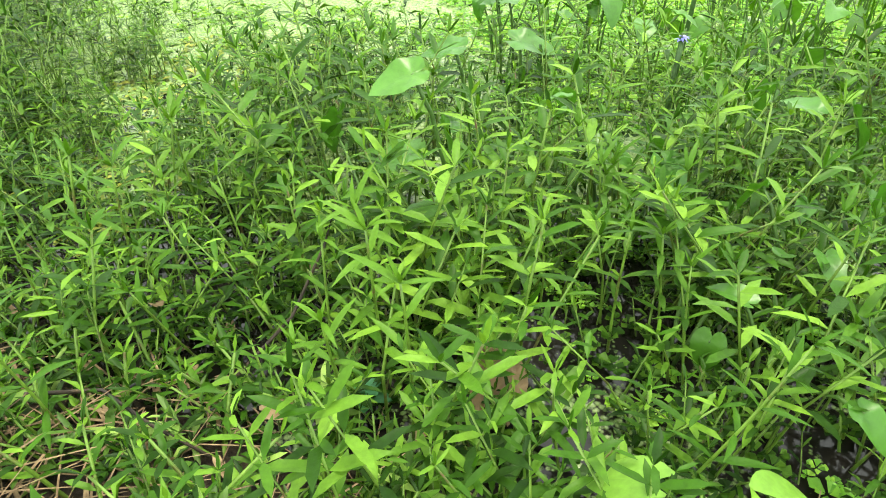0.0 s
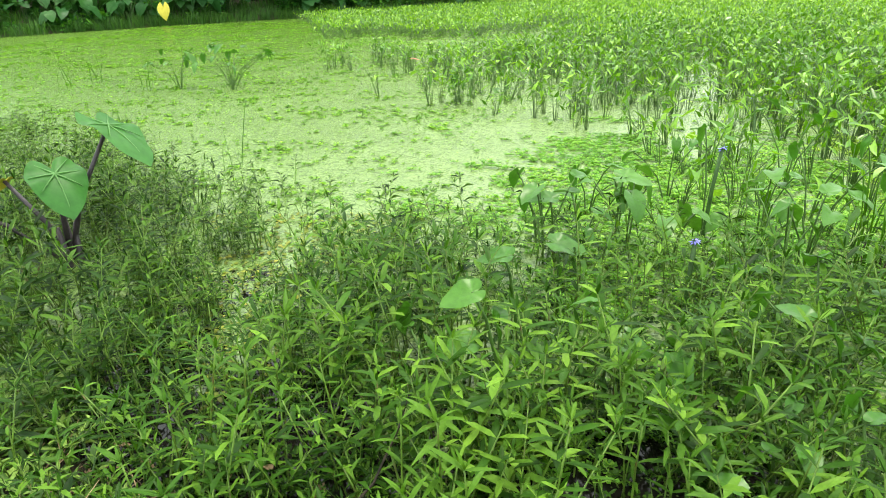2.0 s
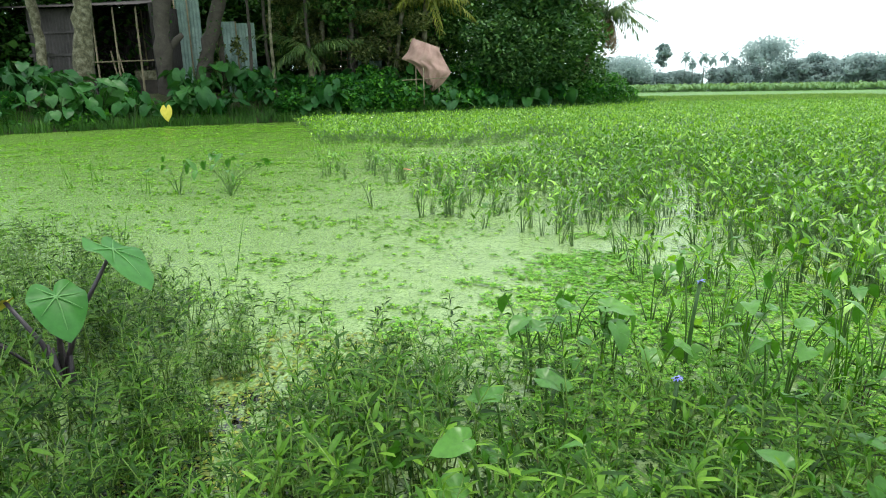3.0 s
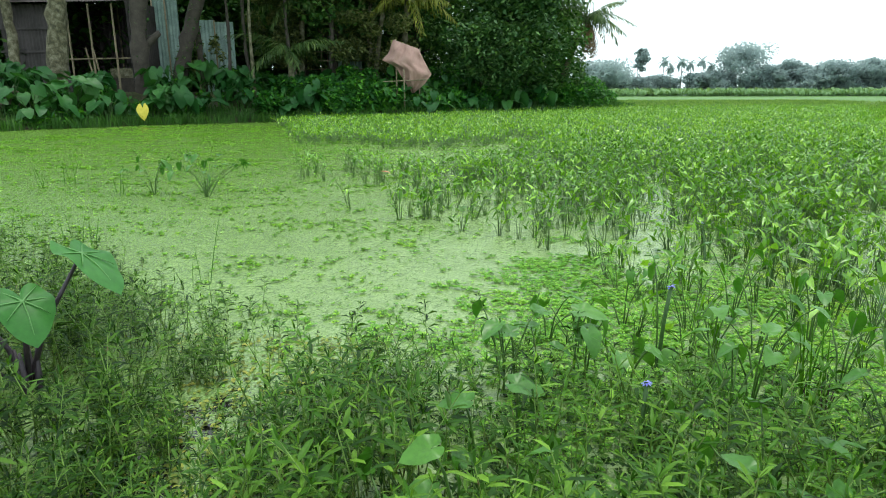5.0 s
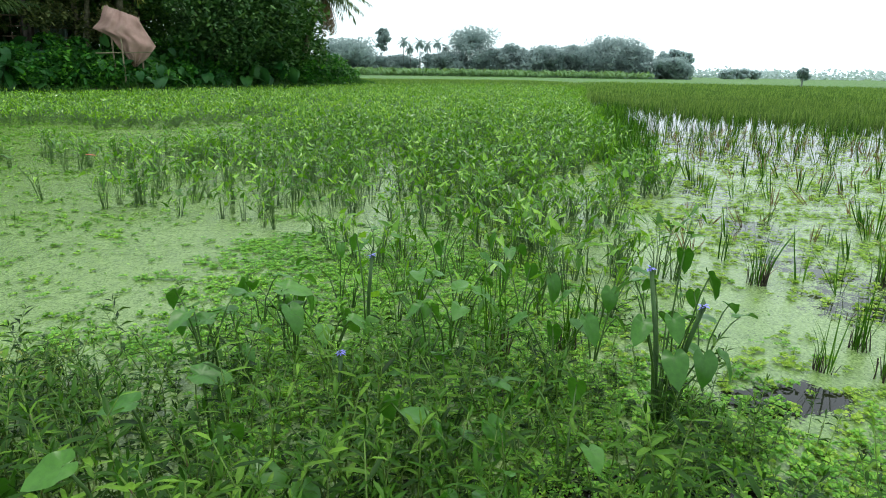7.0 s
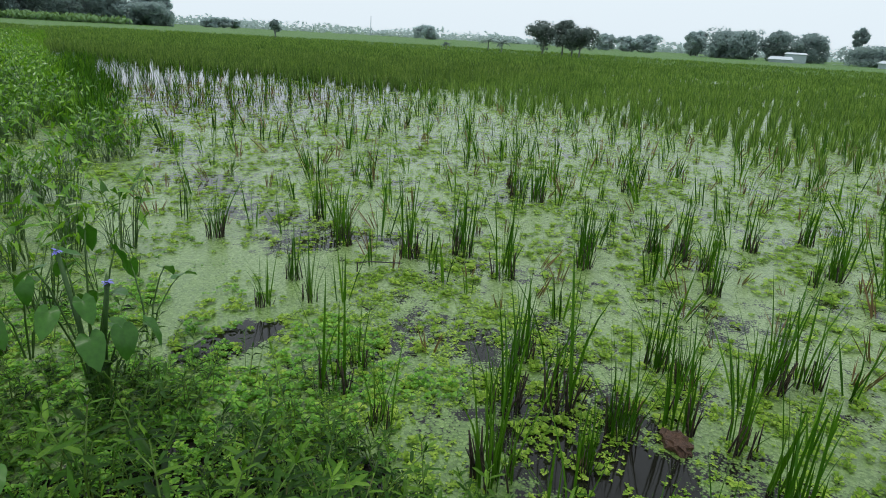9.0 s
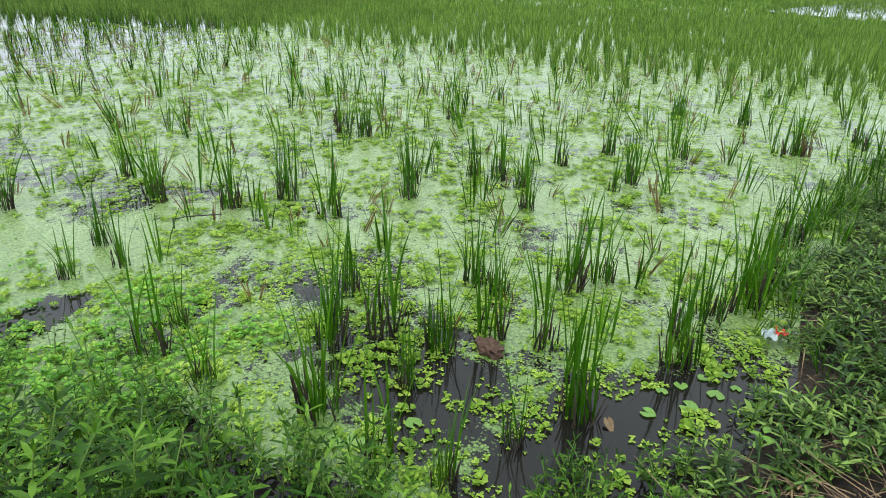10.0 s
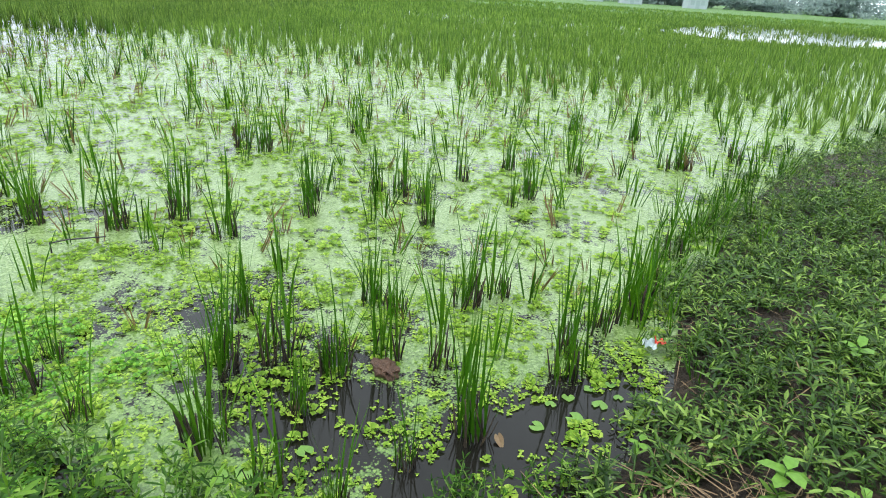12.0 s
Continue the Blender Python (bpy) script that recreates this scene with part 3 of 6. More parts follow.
x, y = scatter(8200, (-2.7, -0.9), (2.9, 3.6), weed_keep)
size = rng.uniform(0.6, 1.2, len(x)) * np.clip(0.75 + wd(x, y) * 0.6, 0.65, 1.1)
# weeds to the left take the darker copy: shade and lens falloff painted in
shade_side = x + 0.25 * waves(x, y, 0.8) < -0.85
for on, leaf, tone in ((~shade_side, M_WEED, "dense bright green"), (shade_side, M_SHADEWEED, "dense deep green")):
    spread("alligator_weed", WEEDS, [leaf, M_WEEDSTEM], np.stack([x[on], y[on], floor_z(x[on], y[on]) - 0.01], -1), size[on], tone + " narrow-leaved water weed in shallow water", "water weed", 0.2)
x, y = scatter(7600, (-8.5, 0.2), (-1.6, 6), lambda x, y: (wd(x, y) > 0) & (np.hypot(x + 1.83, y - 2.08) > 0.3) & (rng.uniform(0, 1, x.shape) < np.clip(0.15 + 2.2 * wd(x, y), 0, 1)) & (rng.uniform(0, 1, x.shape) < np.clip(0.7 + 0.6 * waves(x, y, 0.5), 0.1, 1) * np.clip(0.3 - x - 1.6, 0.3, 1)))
spread("alligator_weed", FARWEEDS, [M_SHADEWEED, M_WEEDSTEM], np.stack([x, y, floor_z(x, y) - 0.01], -1), rng.uniform(0.6, 1.1, len(x)), "dense dark green water weed along the shore", "water weed", 0.25)
# sprouts along the ragged edge of the weed beds
x, y = scatter(5200, (-4.5, 0.5), (2.9, 5.2), lambda x, y: (wd(x, y) < 0.05) & (wd(x, y) > -0.5) & (signed(x, y, POND) > 0) & (rng.uniform(0, 1, x.shape) < np.clip(0.75 + 1.6 * wd(x, y) + 0.3 * waves(x, y, 0.3), 0, 1)))
spread("alligator_weed", LOWWEEDS + FARWEEDS[:2], [M_SHADEWEED, M_WEEDSTEM], np.stack([x, y, 0 * x - 0.01], -1), rng.uniform(0.5, 1.1, len(x)), "young weed sprouts along the edge of the weed bed", "water weed", 0.25)


# understorey: the gloom below the taller stems is painted into the leaf colour
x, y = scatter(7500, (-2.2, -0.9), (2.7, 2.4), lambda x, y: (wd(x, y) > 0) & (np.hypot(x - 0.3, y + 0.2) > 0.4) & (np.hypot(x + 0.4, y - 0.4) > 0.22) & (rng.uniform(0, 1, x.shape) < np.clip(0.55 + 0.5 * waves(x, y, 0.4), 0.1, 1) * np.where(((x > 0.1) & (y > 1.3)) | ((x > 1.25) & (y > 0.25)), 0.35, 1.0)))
spread("alligator_weed", LOWWEEDS, [M_SHADEWEED, M_WEEDSTEM], np.stack([x, y, floor_z(x, y) - 0.01], -1), rng.uniform(0.6, 1.2, len(x)), "low shaded weed sprouts between taller stems", "water weed", 0.3)


def bank_keep(x, y):
    d = signed(x, y, POND) + 0.12 * waves(x, y, 0.5)
    bare = np.hypot((x - 2.45) * 1.1, (y + 1.85) * 0.75) + 0.12 * waves(x, y, 0.35)
    edge = -0.03 + np.clip((x - 3.5) / 1.2, 0, 1) * (0.21 + 0.2 * waves(x, y, 0.9))
    return (d < edge) & (d > -4) & (np.hypot(x - 3.72, y + 1.94) > 0.08) & (rng.uniform(0, 1, x.shape) < np.clip(0.85 + 0.35 * waves(x, y, 0.55), 0.3, 1)) & ((np.hypot(x + 0.4, y - 0.35) > 0.6) | (rng.uniform(0, 1, x.shape) < 0.25)) & ((bare > 0.36) | (rng.uniform(0, 1, x.shape) < 0.3)) & (np.hypot(x - 0.4, y + 0.3) > 0.4)


x, y = scatter(30000, (-1.6, -4.6), (6.5, 1.6), bank_keep)
x3, y3 = scatter(15000, (-9, -6), (-1.6, 5), bank_keep)
x2, y2 = scatter(21000, (6.5, -13), (17, -2.5), bank_keep)
x, y = np.concatenate([x, x2, x3]), np.concatenate([y, y2, y3])
spread("bank_weed", BANKWEEDS, [M_BANKWEED, M_STEM], np.stack([x, y, floor_z(x, y) - 0.005], -1), rng.uniform(0.65, 1.45, len(x)), "low green creeping weed on the muddy bank", "weed", 0.35)



x, y = scatter(520, (-1.2, 0.0), (0.5, 1.2), lambda x, y: np.hypot(x + 0.3, y - 0.55) + 0.1 * waves(x, y, 0.3) < 0.62)
spread("alligator_weed", LOWWEEDS, [M_WEED, M_WEEDSTEM], np.stack([x, y, floor_z(x, y) - 0.005], -1), rng.uniform(0.7, 1.5, len(x)), "low bright weed growing through straw beside the path", "water weed", 0.35)


def lobed(length, width, lobe, droop=0.25, fold=0.2, k=0, rows=7):
    """A heart- or arrow-shaped leaf along +x: its stalk meets the blade at the origin, two lobes reach back past it."""
    v, f = [], []
    for side in (1, -1):
        base = len(v)
        for i in range(rows + 1):
            u = i / rows
            x = -lobe + (length + lobe) * u
            out = width / 2 * max(0.03, math.sin(math.pi * (0.14 + 0.86 * u)) ** 0.8) * (1.0 if u < 0.3 else 1.0 - 0.25 * (u - 0.3))
            inn = 0.0 if x >= 0 else min(out * 0.9, 0.55 * -x + 0.02 * width)
            for y in (inn, (inn + out) / 2, out):
                z = fold * y - droop * length * max(0, x / length) ** 2 - 0.35 * droop * y * y / width
                v.append((x, side * y, z))
        for i in range(rows):
            for j in (0, 1):
                p = base + 3 * i + j
                f += [(p, p + 3, p + 4), (p, p + 4, p + 1)] if side > 0 else [(p, p + 4, p + 3), (p, p + 1, p + 4)]
    return np.array(v), np.array(f), np.full(len(f), k)


for islet in ISLETS:
    x, y = scatter(420, (2.0, -1.6), (3.0, -0.8), lambda x, y: inside(x, y, islet))
    spread("alligator_weed", LOWWEEDS, [M_WEED, M_WEEDSTEM], np.stack([x, y, 0 * x - 0.01], -1), rng.uniform(0.7, 1.2, len(x)), "tuft of narrow-leaved weed in dark shallow water", "water weed", 0.2)


def arrow_plant_shape(h, count, small=0.055, large=0.115, near=True):
    """Thin leaning stalks, each with one arrow-shaped leaf that stands up or nods."""
    shapes = []
    for i in range(count):
        a, out, hh = rng.uniform(0, 6.3), rng.uniform(0.03, 0.5) * h, h * rng.uniform(0.4, 1.1)
        c, s = math.cos(a), math.sin(a)
        top = (c * out, s * out, hh)
        shapes.append(tube([(0.015 * c, 0.015 * s, -0.03), (c * out * 0.35, s * out * 0.35, hh * 0.55), top] if near else [(0, 0, -0.03), top], 0.0036, 0.0022, 3, 1))
        ln = rng.uniform(small, large)
        pitch = rng.choice([rng.uniform(-1.2, -0.4), rng.uniform(0.5, 1.3), rng.uniform(-0.3, 0.4)], p=[0.45, 0.3, 0.25])
        shapes.append(moved(arrow6(ln, ln * rng.uniform(0.36, 0.6), rng.uniform(0.05, 0.5), rng.uniform(0.2, 0.6)), top, rng.normal(0, 0.4), pitch, a + rng.normal(0, 0.7)))
    return join(*shapes)


ARROWS = [arrow_plant_shape(rng.uniform(0.28, 0.46), int(rng.integers(6, 11)), 0.055, 0.12) for _ in range(14)]
FARARROWS = [arrow_plant_shape(rng.uniform(0.3, 0.46), 7, 0.06, 0.12, False) for _ in range(8)]
md = lambda x, y: signed(x, y, MONO) + 0.5 * waves(x, y, 3)
x, y = scatter(6400, (-3, 2.5), (10, 15), lambda x, y: (md(x, y) > 0) & (rng.uniform(0, 1, x.shape) < np.clip(0.22 + md(x, y) * 0.35 + 0.5 * np.clip(x - 2, 0, 1), 0, 1) * np.clip(0.7 + 0.5 * np.clip(x - 3, 0, 1) + 0.7 * waves(x, y, 1.2), 0.1, 1)))
spread("pickerel_weed", ARROWS, [M_ARROW, M_STEM], np.stack([x, y, 0 * x], -1), rng.uniform(0.7, 1.1, len(x)), "standing bed of arrow-leaved pickerel weed in the pond", "water plant", 0.12)
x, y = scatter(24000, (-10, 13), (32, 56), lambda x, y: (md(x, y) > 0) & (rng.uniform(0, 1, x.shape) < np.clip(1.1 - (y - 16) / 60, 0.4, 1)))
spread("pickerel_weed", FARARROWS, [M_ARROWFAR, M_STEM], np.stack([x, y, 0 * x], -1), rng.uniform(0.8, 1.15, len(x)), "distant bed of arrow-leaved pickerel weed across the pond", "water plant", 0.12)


def rice_shape(h, count, width=0.011, spreadr=0.06, splay=0.13):
    shapes = []
    for i in range(count):
        a, r = rng.uniform(0, 6.3), spreadr * math.sqrt(rng.uniform(0, 1))
        b = reed(h * rng.uniform(0.5, 1.0), width * rng.uniform(0.7, 1.2), rng.uniform(-0.02, 0.16))
        shapes.append(moved(b, (r * math.cos(a), r * math.sin(a), -0.03), rng.uniform(-1.2, 1.2), -math.pi / 2 + abs(rng.normal(0, splay)), a + rng.normal(0, 0.5)))
    return join(*shapes)


FIELDRICE = [rice_shape(rng.uniform(0.36, 0.48), 13, 0.016, 0.035, 0.17) for _ in range(8)]
FARRICE = [rice_shape(0.42, 9, 0.04, 0.16, 0.16) for _ in range(6)]
STRIP = [(36, -8.5), (30.5, -11.5), (33.5, -20), (48, -28.5), (58, -20)]                # a second flooded strip out in the field
rd = lambda x, y: signed(x, y, RICE) + 0.7 * waves(x, y, 4)
dry = lambda x, y: ~inside(x, y, STRIP) | (rng.uniform(0, 1, x.shape) < 0.25)
# planted hills, in wavering rows near the open water
hx, hy = np.meshgrid(np.arange(9, 31, 0.25), np.arange(-17, 31, 0.25), indexing="ij")
x, y = hx.ravel() + 0.12 * hy.ravel() % 0.25 + rng.normal(0, 0.05, hx.size), hy.ravel() + rng.normal(0, 0.05, hx.size)
ok = (rd(x, y) > -1.2 * np.clip((4 - y) / 4, 0, 1)) & (signed(x, y, POND) > 0.2) & (rng.uniform(0, 1, x.shape) < np.clip(0.3 + rd(x, y) * 0.12, 0, 0.9) * np.clip((36 - x) / 12, 0.5, 1))
x, y = x[ok], y[ok]
spread("rice_field", FIELDRICE, [M_FIELD], np.stack([x, y, 0 * x], -1), rng.uniform(0.75, 1.15, len(x)), "green young rice standing in flooded field", "rice", 0.08, wind=0.05)
x, y = scatter(21000, (17, -40), (62, 62), lambda x, y: (signed(x, y, RICE) > 0) & ((x > 28) | (y > 29.5)) & dry(x, y))
spread("rice_field", FARRICE, [M_FIELD], np.stack([x, y, np.maximum(ground_height(x, y), 0) - 0.02], -1), rng.uniform(0.8, 1.1, len(x)), "green rice field beyond the flooded plot", "rice", 0.08, wind=0.05)
x, y = scatter(22000, (28, -70), (115, 115), lambda x, y: (signed(x, y, RICE) > 0) & (np.hypot(x, y) < 105) & (np.hypot(x, y) > 50) & dry(x, y))
spread("rice_field", FARRICE, [M_FIELD], np.stack([x, y, 0 * x - 0.05], -1), rng.uniform(0.9, 1.2, len(x)), "green rice field reaching far away", "rice", 0.08)
x, y = scatter(9000, (-2, 49), (48, 95), lambda x, y: (signed(x, y, RICE) < 0) & (y > 50.5))
spread("grass_field", FARRICE, [M_FIELD], np.stack([x, y, np.maximum(ground_height(x, y), 0) - 0.05], -1), rng.uniform(0.6, 1.0, len(x)), "fresh green field beyond the pickerel weed", "grass", 0.1)
p = np.array(STRIP + [(44, -14), (40, -17)], float)
strip = part("water", (np.column_stack([p, np.full(len(p), 0.1)]), np.array([(0, 1, 6), (1, 2, 6), (2, 3, 6), (3, 5, 6), (3, 4, 5), (4, 0, 5), (0, 6, 5)]), np.zeros(7)), M_WATER)
tagged(strip, "shallow flooded strip mirroring the sky in the rice field", "water", "", "structure")

# bright grass along the ridge between the weed bed and the rice plot, and taller dark grass beside it
RIDGE = [(6.9, 9.3), (7.9, 11.1), (12.8, 20.2), (18.3, 31.0), (23, 38.5), (32, 54)]
x, y = scatter(46000, (6, 8.5), (34, 56), lambda x, y: away(x, y, RIDGE) < np.clip(0.1 + 0.03 * y + 0.15 * waves(x, y, 1.0), 0.1, 1.2))
spread("ridge_grass", [rice_shape(0.4, 9, 0.016, 0.08, 0.25) for _ in range(5)], [M_FRESH], np.stack([x, y, 0 * x], -1), rng.uniform(0.6, 1.1, len(x)), "bright fresh grass along the low ridge beside the weed bed", "grass", 0.12)
x, y = scatter(9000, (6, 7), (18, 26), lambda x, y: away(x, y, [(6.9, 8.3), (9.2, 12.0), (15.0, 21.5)]) < np.clip(0.35 + 0.3 * waves(x, y, 1.3), 0.05, 1))
spread("ridge_grass", [rice_shape(0.52, 9, 0.014, 0.06, 0.15) for _ in range(5)], [M_RICE], np.stack([x, y, 0 * x], -1), rng.uniform(0.6, 1.1, len(x)), "tall dark grass at the edge of the flooded plot", "grass", 0.12)

ex, ey = scatter(2600, (3.4, -11), (14, -1.6), lambda x, y: (np.abs(signed(x, y, POND) - 0.12 - 0.15 * waves(x, y, 0.8)) < 0.22) & (rng.uniform(0, 1, x.shape) < np.clip(0.6 + 0.6 * waves(x, y, 0.6), 0.1, 1)))
EDGEGRASS = [rice_shape(rng.uniform(0.25, 0.5), int(rng.integers(7, 13)), 0.01, 0.05, 0.2) for _ in range(8)]
spread("bank_grass", EDGEGRASS, [M_RICE], np.stack([ex, ey, floor_z(ex, ey)], -1), rng.uniform(0.5, 1.1, len(ex)), "upright green grass along the edge of the bank", "grass", 0.15)

# rice stubble tufts of the open water, beyond the ones that stand singly
SPARSE = [rice_shape(0.45, int(rng.integers(4, 9)), 0.013, 0.04, 0.16) for _ in range(8)]
x, y = scatter(2900, (3.0, -9), (17, 24), lambda x, y: (signed(x, y, MONO) < -0.2) & (signed(x, y, RICE) < 0.8) & (signed(x, y, POND) > 0.15) & (rng.uniform(0, 1, x.shape) < np.clip((x - 2.5) / 4, 0.12, 1) * np.clip(0.6 + 0.6 * waves(x, y, 1.6), 0.1, 1)))
spread("rice_stubble", SPARSE, [M_RICE], np.stack([x, y, 0 * x], -1), rng.uniform(0.5, 1.25, len(x)), "thin green rice tufts standing in the flooded plot", "rice", 0.14, wind=0.05)
DEADTUFT = [rice_shape(0.3, 7, 0.011, 0.035, 0.2) for _ in range(4)]
x, y = scatter(520, (3.4, -3.5), (14, 14), lambda x, y: (signed(x, y, MONO) < -0.2) & (signed(x, y, POND) > 0.3))
spread("dry_stubble", DEADTUFT, [M_STUBBLE], np.stack([x, y, 0 * x], -1), rng.uniform(0.4, 1.1, len(x)), "withered brown rice stubble in the water", "stubble", 0.3)


def lettuce_shape(count=8, lift=0.5):
    """A floating rosette of blunt wedge-shaped leaves, the inner ones upright."""
    shapes = []
    for i in range(count):
        a, inner = i * 2.4 + rng.normal(0, 0.25), i / count
        ln = rng.uniform(0.028, 0.042) * (1 - 0.35 * inner)
        shapes.append(moved(leaf4(ln, ln * rng.uniform(0.75, 1.0), rng.uniform(0.0, 0.15), 0.35, rng.uniform(0.68, 0.82)), (0.004 * math.cos(a), 0.004 * math.sin(a), 0.004), rng.normal(0, 0.15), -0.03 - lift * inner - rng.uniform(0, 0.2), a))
    return join(*shapes)


LETTUCE = [lettuce_shape() for _ in range(8)]
TUFTS = [lettuce_shape(8, 0.7) for _ in range(6)]


def lettuce_keep(x, y):
    patch = waves(x, y, 1.1) * 0.7 + 0.9 * waves(x + 9, y, 0.4)
    band = 1.05 - 0.75 * away(x, y, [(-2.4, 7.5), (-0.6, 4.7), (0.6, 3.6), (1.6, 3.0), (2.4, 2.2)])
    band = np.maximum(band, 0.75 - 0.4 * away(x, y, [(2.7, 1.6), (3.2, 0.8), (3.4, -0.6), (3.5, -1.7)]))
    band = np.maximum(band, np.where(x > 2.6, 0.35 - 0.04 * np.hypot(x - 3, y), -0.25 - 0.03 * y))
    return (patch + band + rng.normal(0, 0.4, x.shape) > 0.75) & (signed(x, y, POND) > 0.05) & (wd(x, y) < 0.2) & (x > 1.9) & ((x > 2.75) | (rng.uniform(0, 1, x.shape) < 0.4))


x, y = scatter(30000, (1.9, -2.2), (9.5, 10), lettuce_keep)
spread("water_lettuce", LETTUCE, [M_PISTIA], np.stack([x, y, 0 * x + 0.004], -1), rng.uniform(0.4, 1.0, len(x)), "floating yellow-green water lettuce rosettes", "water lettuce", 0.1)

# thin scatter of it over the whole pond
FLAT = [join(*[moved(leaf4(0.035, 0.03, 0.05, 0.2, 0.7), (0, 0, 0.004), 0, -rng.uniform(0.05, 0.35), a + rng.normal(0, 0.3)) for a in (0, 1.3, 2.6, 3.9, 5.2)]) for _ in range(6)]
x, y = scatter(30000, (4.6, -6), (16, 13), lambda x, y: (0.7 * waves(x, y, 0.8) + 0.8 * waves(x + 5, y, 0.3) + rng.normal(0, 0.5, x.shape) > 0.1) & (signed(x, y, POND) > 0.05) & (signed(x, y, MONO) < 0))
spread("water_lettuce", FLAT, [M_PISTIA], np.stack([x, y, 0 * x + 0.004], -1), rng.uniform(0.6, 1.3, len(x)), "yellow-green water lettuce scattered among rice stubble", "water lettuce", 0.1)
x, y = scatter(62000, (-15, 2.6), (4, 27), lambda x, y: (waves(x, y * 2.2, 2.2) + 0.8 * waves(x + 5, y * 2, 0.8) + 0.5 * np.clip(1 - away(x, y, [(-3, 8), (-0.6, 4.6), (0.4, 3.6)]) / 2.2, 0, 1) + rng.normal(0, 0.6, x.shape) > 0.72) & (signed(x, y, POND) > 0.2) & (wd(x, y) < 0))
spread("water_lettuce", TUFTS, [M_FLECK], np.stack([x, y, 0 * x + 0.004], -1), rng.uniform(0.4, 1.25, len(x)) * np.clip(0.7 + 0.03 * np.hypot(x, y), 0.7, 1.4), "flecks of water lettuce drifting on the duckweed", "water lettuce", 0.15)
CARPET = [(0.5, 5.1), (0.1, 4.1), (-0.1, 3.2), (0.0, 2.5), (0.3, 1.8), (0.7, 1.2), (1.4, 0.7), (2.0, 0.2), (2.6, 0.2), (3.2, 0.3), (3.3, 1.0), (3.0, 2.2), (2.7, 3.3), (2.5, 4.6), (1.5, 5.1)]
cd = lambda x, y: signed(x, y, CARPET) + 0.35 * waves(x, y, 0.9) + 0.2 * waves(x + 4, y, 0.3)
x, y = scatter(40000, (-1.8, 0.2), (3.5, 5.8), lambda x, y: (cd(x, y) > -0.1) & (rng.uniform(0, 1, x.shape) < np.clip(0.2 + 0.75 * cd(x, y), 0, 0.8)))
spread("water_lettuce", LETTUCE, [M_LETTUCE], np.stack([x, y, rng.uniform(0.003, 0.015, len(x))], -1), rng.uniform(0.35, 0.85, len(x)), "dense green carpet of floating water lettuce", "water lettuce", 0.15)

MOTE = [moved(blade(0.04, 0.03, 0.1, 2, 0.3, lambda u: max(0.25, math.sin(math.pi * (0.12 + 0.76 * u)))), (0, 0, 0.002), 0, -t, 0) for t in (0.05, 0.25, 0.5)]
x, y = scatter(34000, (-14, 2.2), (4.5, 22), lambda x, y: (0.5 * waves(x, y * 1.6, 1.6) + 0.5 * waves(x + 2, y, 0.5) + rng.normal(0, 0.5, x.shape) > 0.35) & (signed(x, y, POND) > 0.2) & (wd(x, y) < 0.05))
spread("floating_weed", MOTE, [M_FLECK], np.stack([x, y, 0 * x + 0.003], -1), rng.uniform(0.35, 1.1, len(x)) * np.clip(np.hypot(x, y) / 8, 0.6, 1.3), "tiny dark leaf scraps strewn over the duckweed", "floating weed", 0.1)
x, y = scatter(2600, (-1.5, 0.7), (-0.2, 3.0), lambda x, y: wd(x, y) < 0.15)
spread("floating_weed", MOTE, [M_DRYMOTE], np.stack([x, y, 0 * x + 0.003], -1), rng.uniform(0.3, 0.9, len(x)), "yellowish and brown scraps floating in the inlet", "floating weed", 0.1)

# ---- single rice clumps ----
CLUMPS = [(4.61, 1.36, 1.1), (2.9, 0.72, 0.95), (3.26, -0.48, 0.9), (4.62, 0.62, 1.1), (4.86, 1.04, 1.0), (5.17, 0.23, 0.9), (3.35, -0.18, 1.25), (4.03, -1.0, 1.05),
          (3.4, -1.49, 0.9), (4.02, -1.87, 1.15), (2.96, -1.09, 1.05), (2.56, -0.43, 0.8), (2.73, -0.14, 1.1), (3.43, -0.91, 0.95), (3.43, -0.67, 0.95), (5.83, -0.13, 0.8),
          (5.8, -0.34, 0.9), (5.19, -0.65, 0.75), (6.81, 1.39, 1.0), (6.75, 1.16, 0.95), (2.97, -0.41, 0.6), (7.42, -2.82, 1.0), (7.46, -2.99, 1.0), (8.14, -3.77, 1.0)]
CLUMPS += [(9.01, -2.06, 0.9), (3.81, 1.73, 0.7), (3.4, 1.6, 0.6), (4.13, 2.77, 0.9), (4.97, 2.5, 0.9), (4.55, 1.89, 0.8), (3.66, 0.11, 0.8), (2.76, -0.87, 0.6), (2.5, -0.67, 0.6),
           (5.8, -1.27, 0.7), (7.85, 0.49, 0.9), (8.71, -2.76, 1.0), (3.87, -1.7, 0.9), (4.25, -1.98, 0.9), (4.5, -2.1, 0.8), (1.88, 2.24, 0.9), (2.27, 2.18, 0.8), (5.0, -2.35, 1.0)]

CLUMPS += [(4.68, 2.01, 0.9), (3.61, 1.43, 0.7), (5.08, 1.2, 0.8), (5.52, 0.3, 0.9), (2.77, 0.38, 0.7), (3.19, 0.02, 1.0), (5.99, -0.33, 0.9), (6.4, -0.81, 0.9), (5.64, -0.55, 0.8), (4.15, -1.17, 0.9), (3.93, -0.5, 0.8), (7.27, 1.62, 0.9),
           (6.92, 1.19, 0.8), (6.04, -1.39, 0.9), (6.93, -1.86, 1.0), (3.85, -0.65, 0.7), (3.12, 0.74, 0.6), (3.66, -1.52, 0.9), (6.89, -1.23, 0.9), (7.92, -3.71, 1.0)]


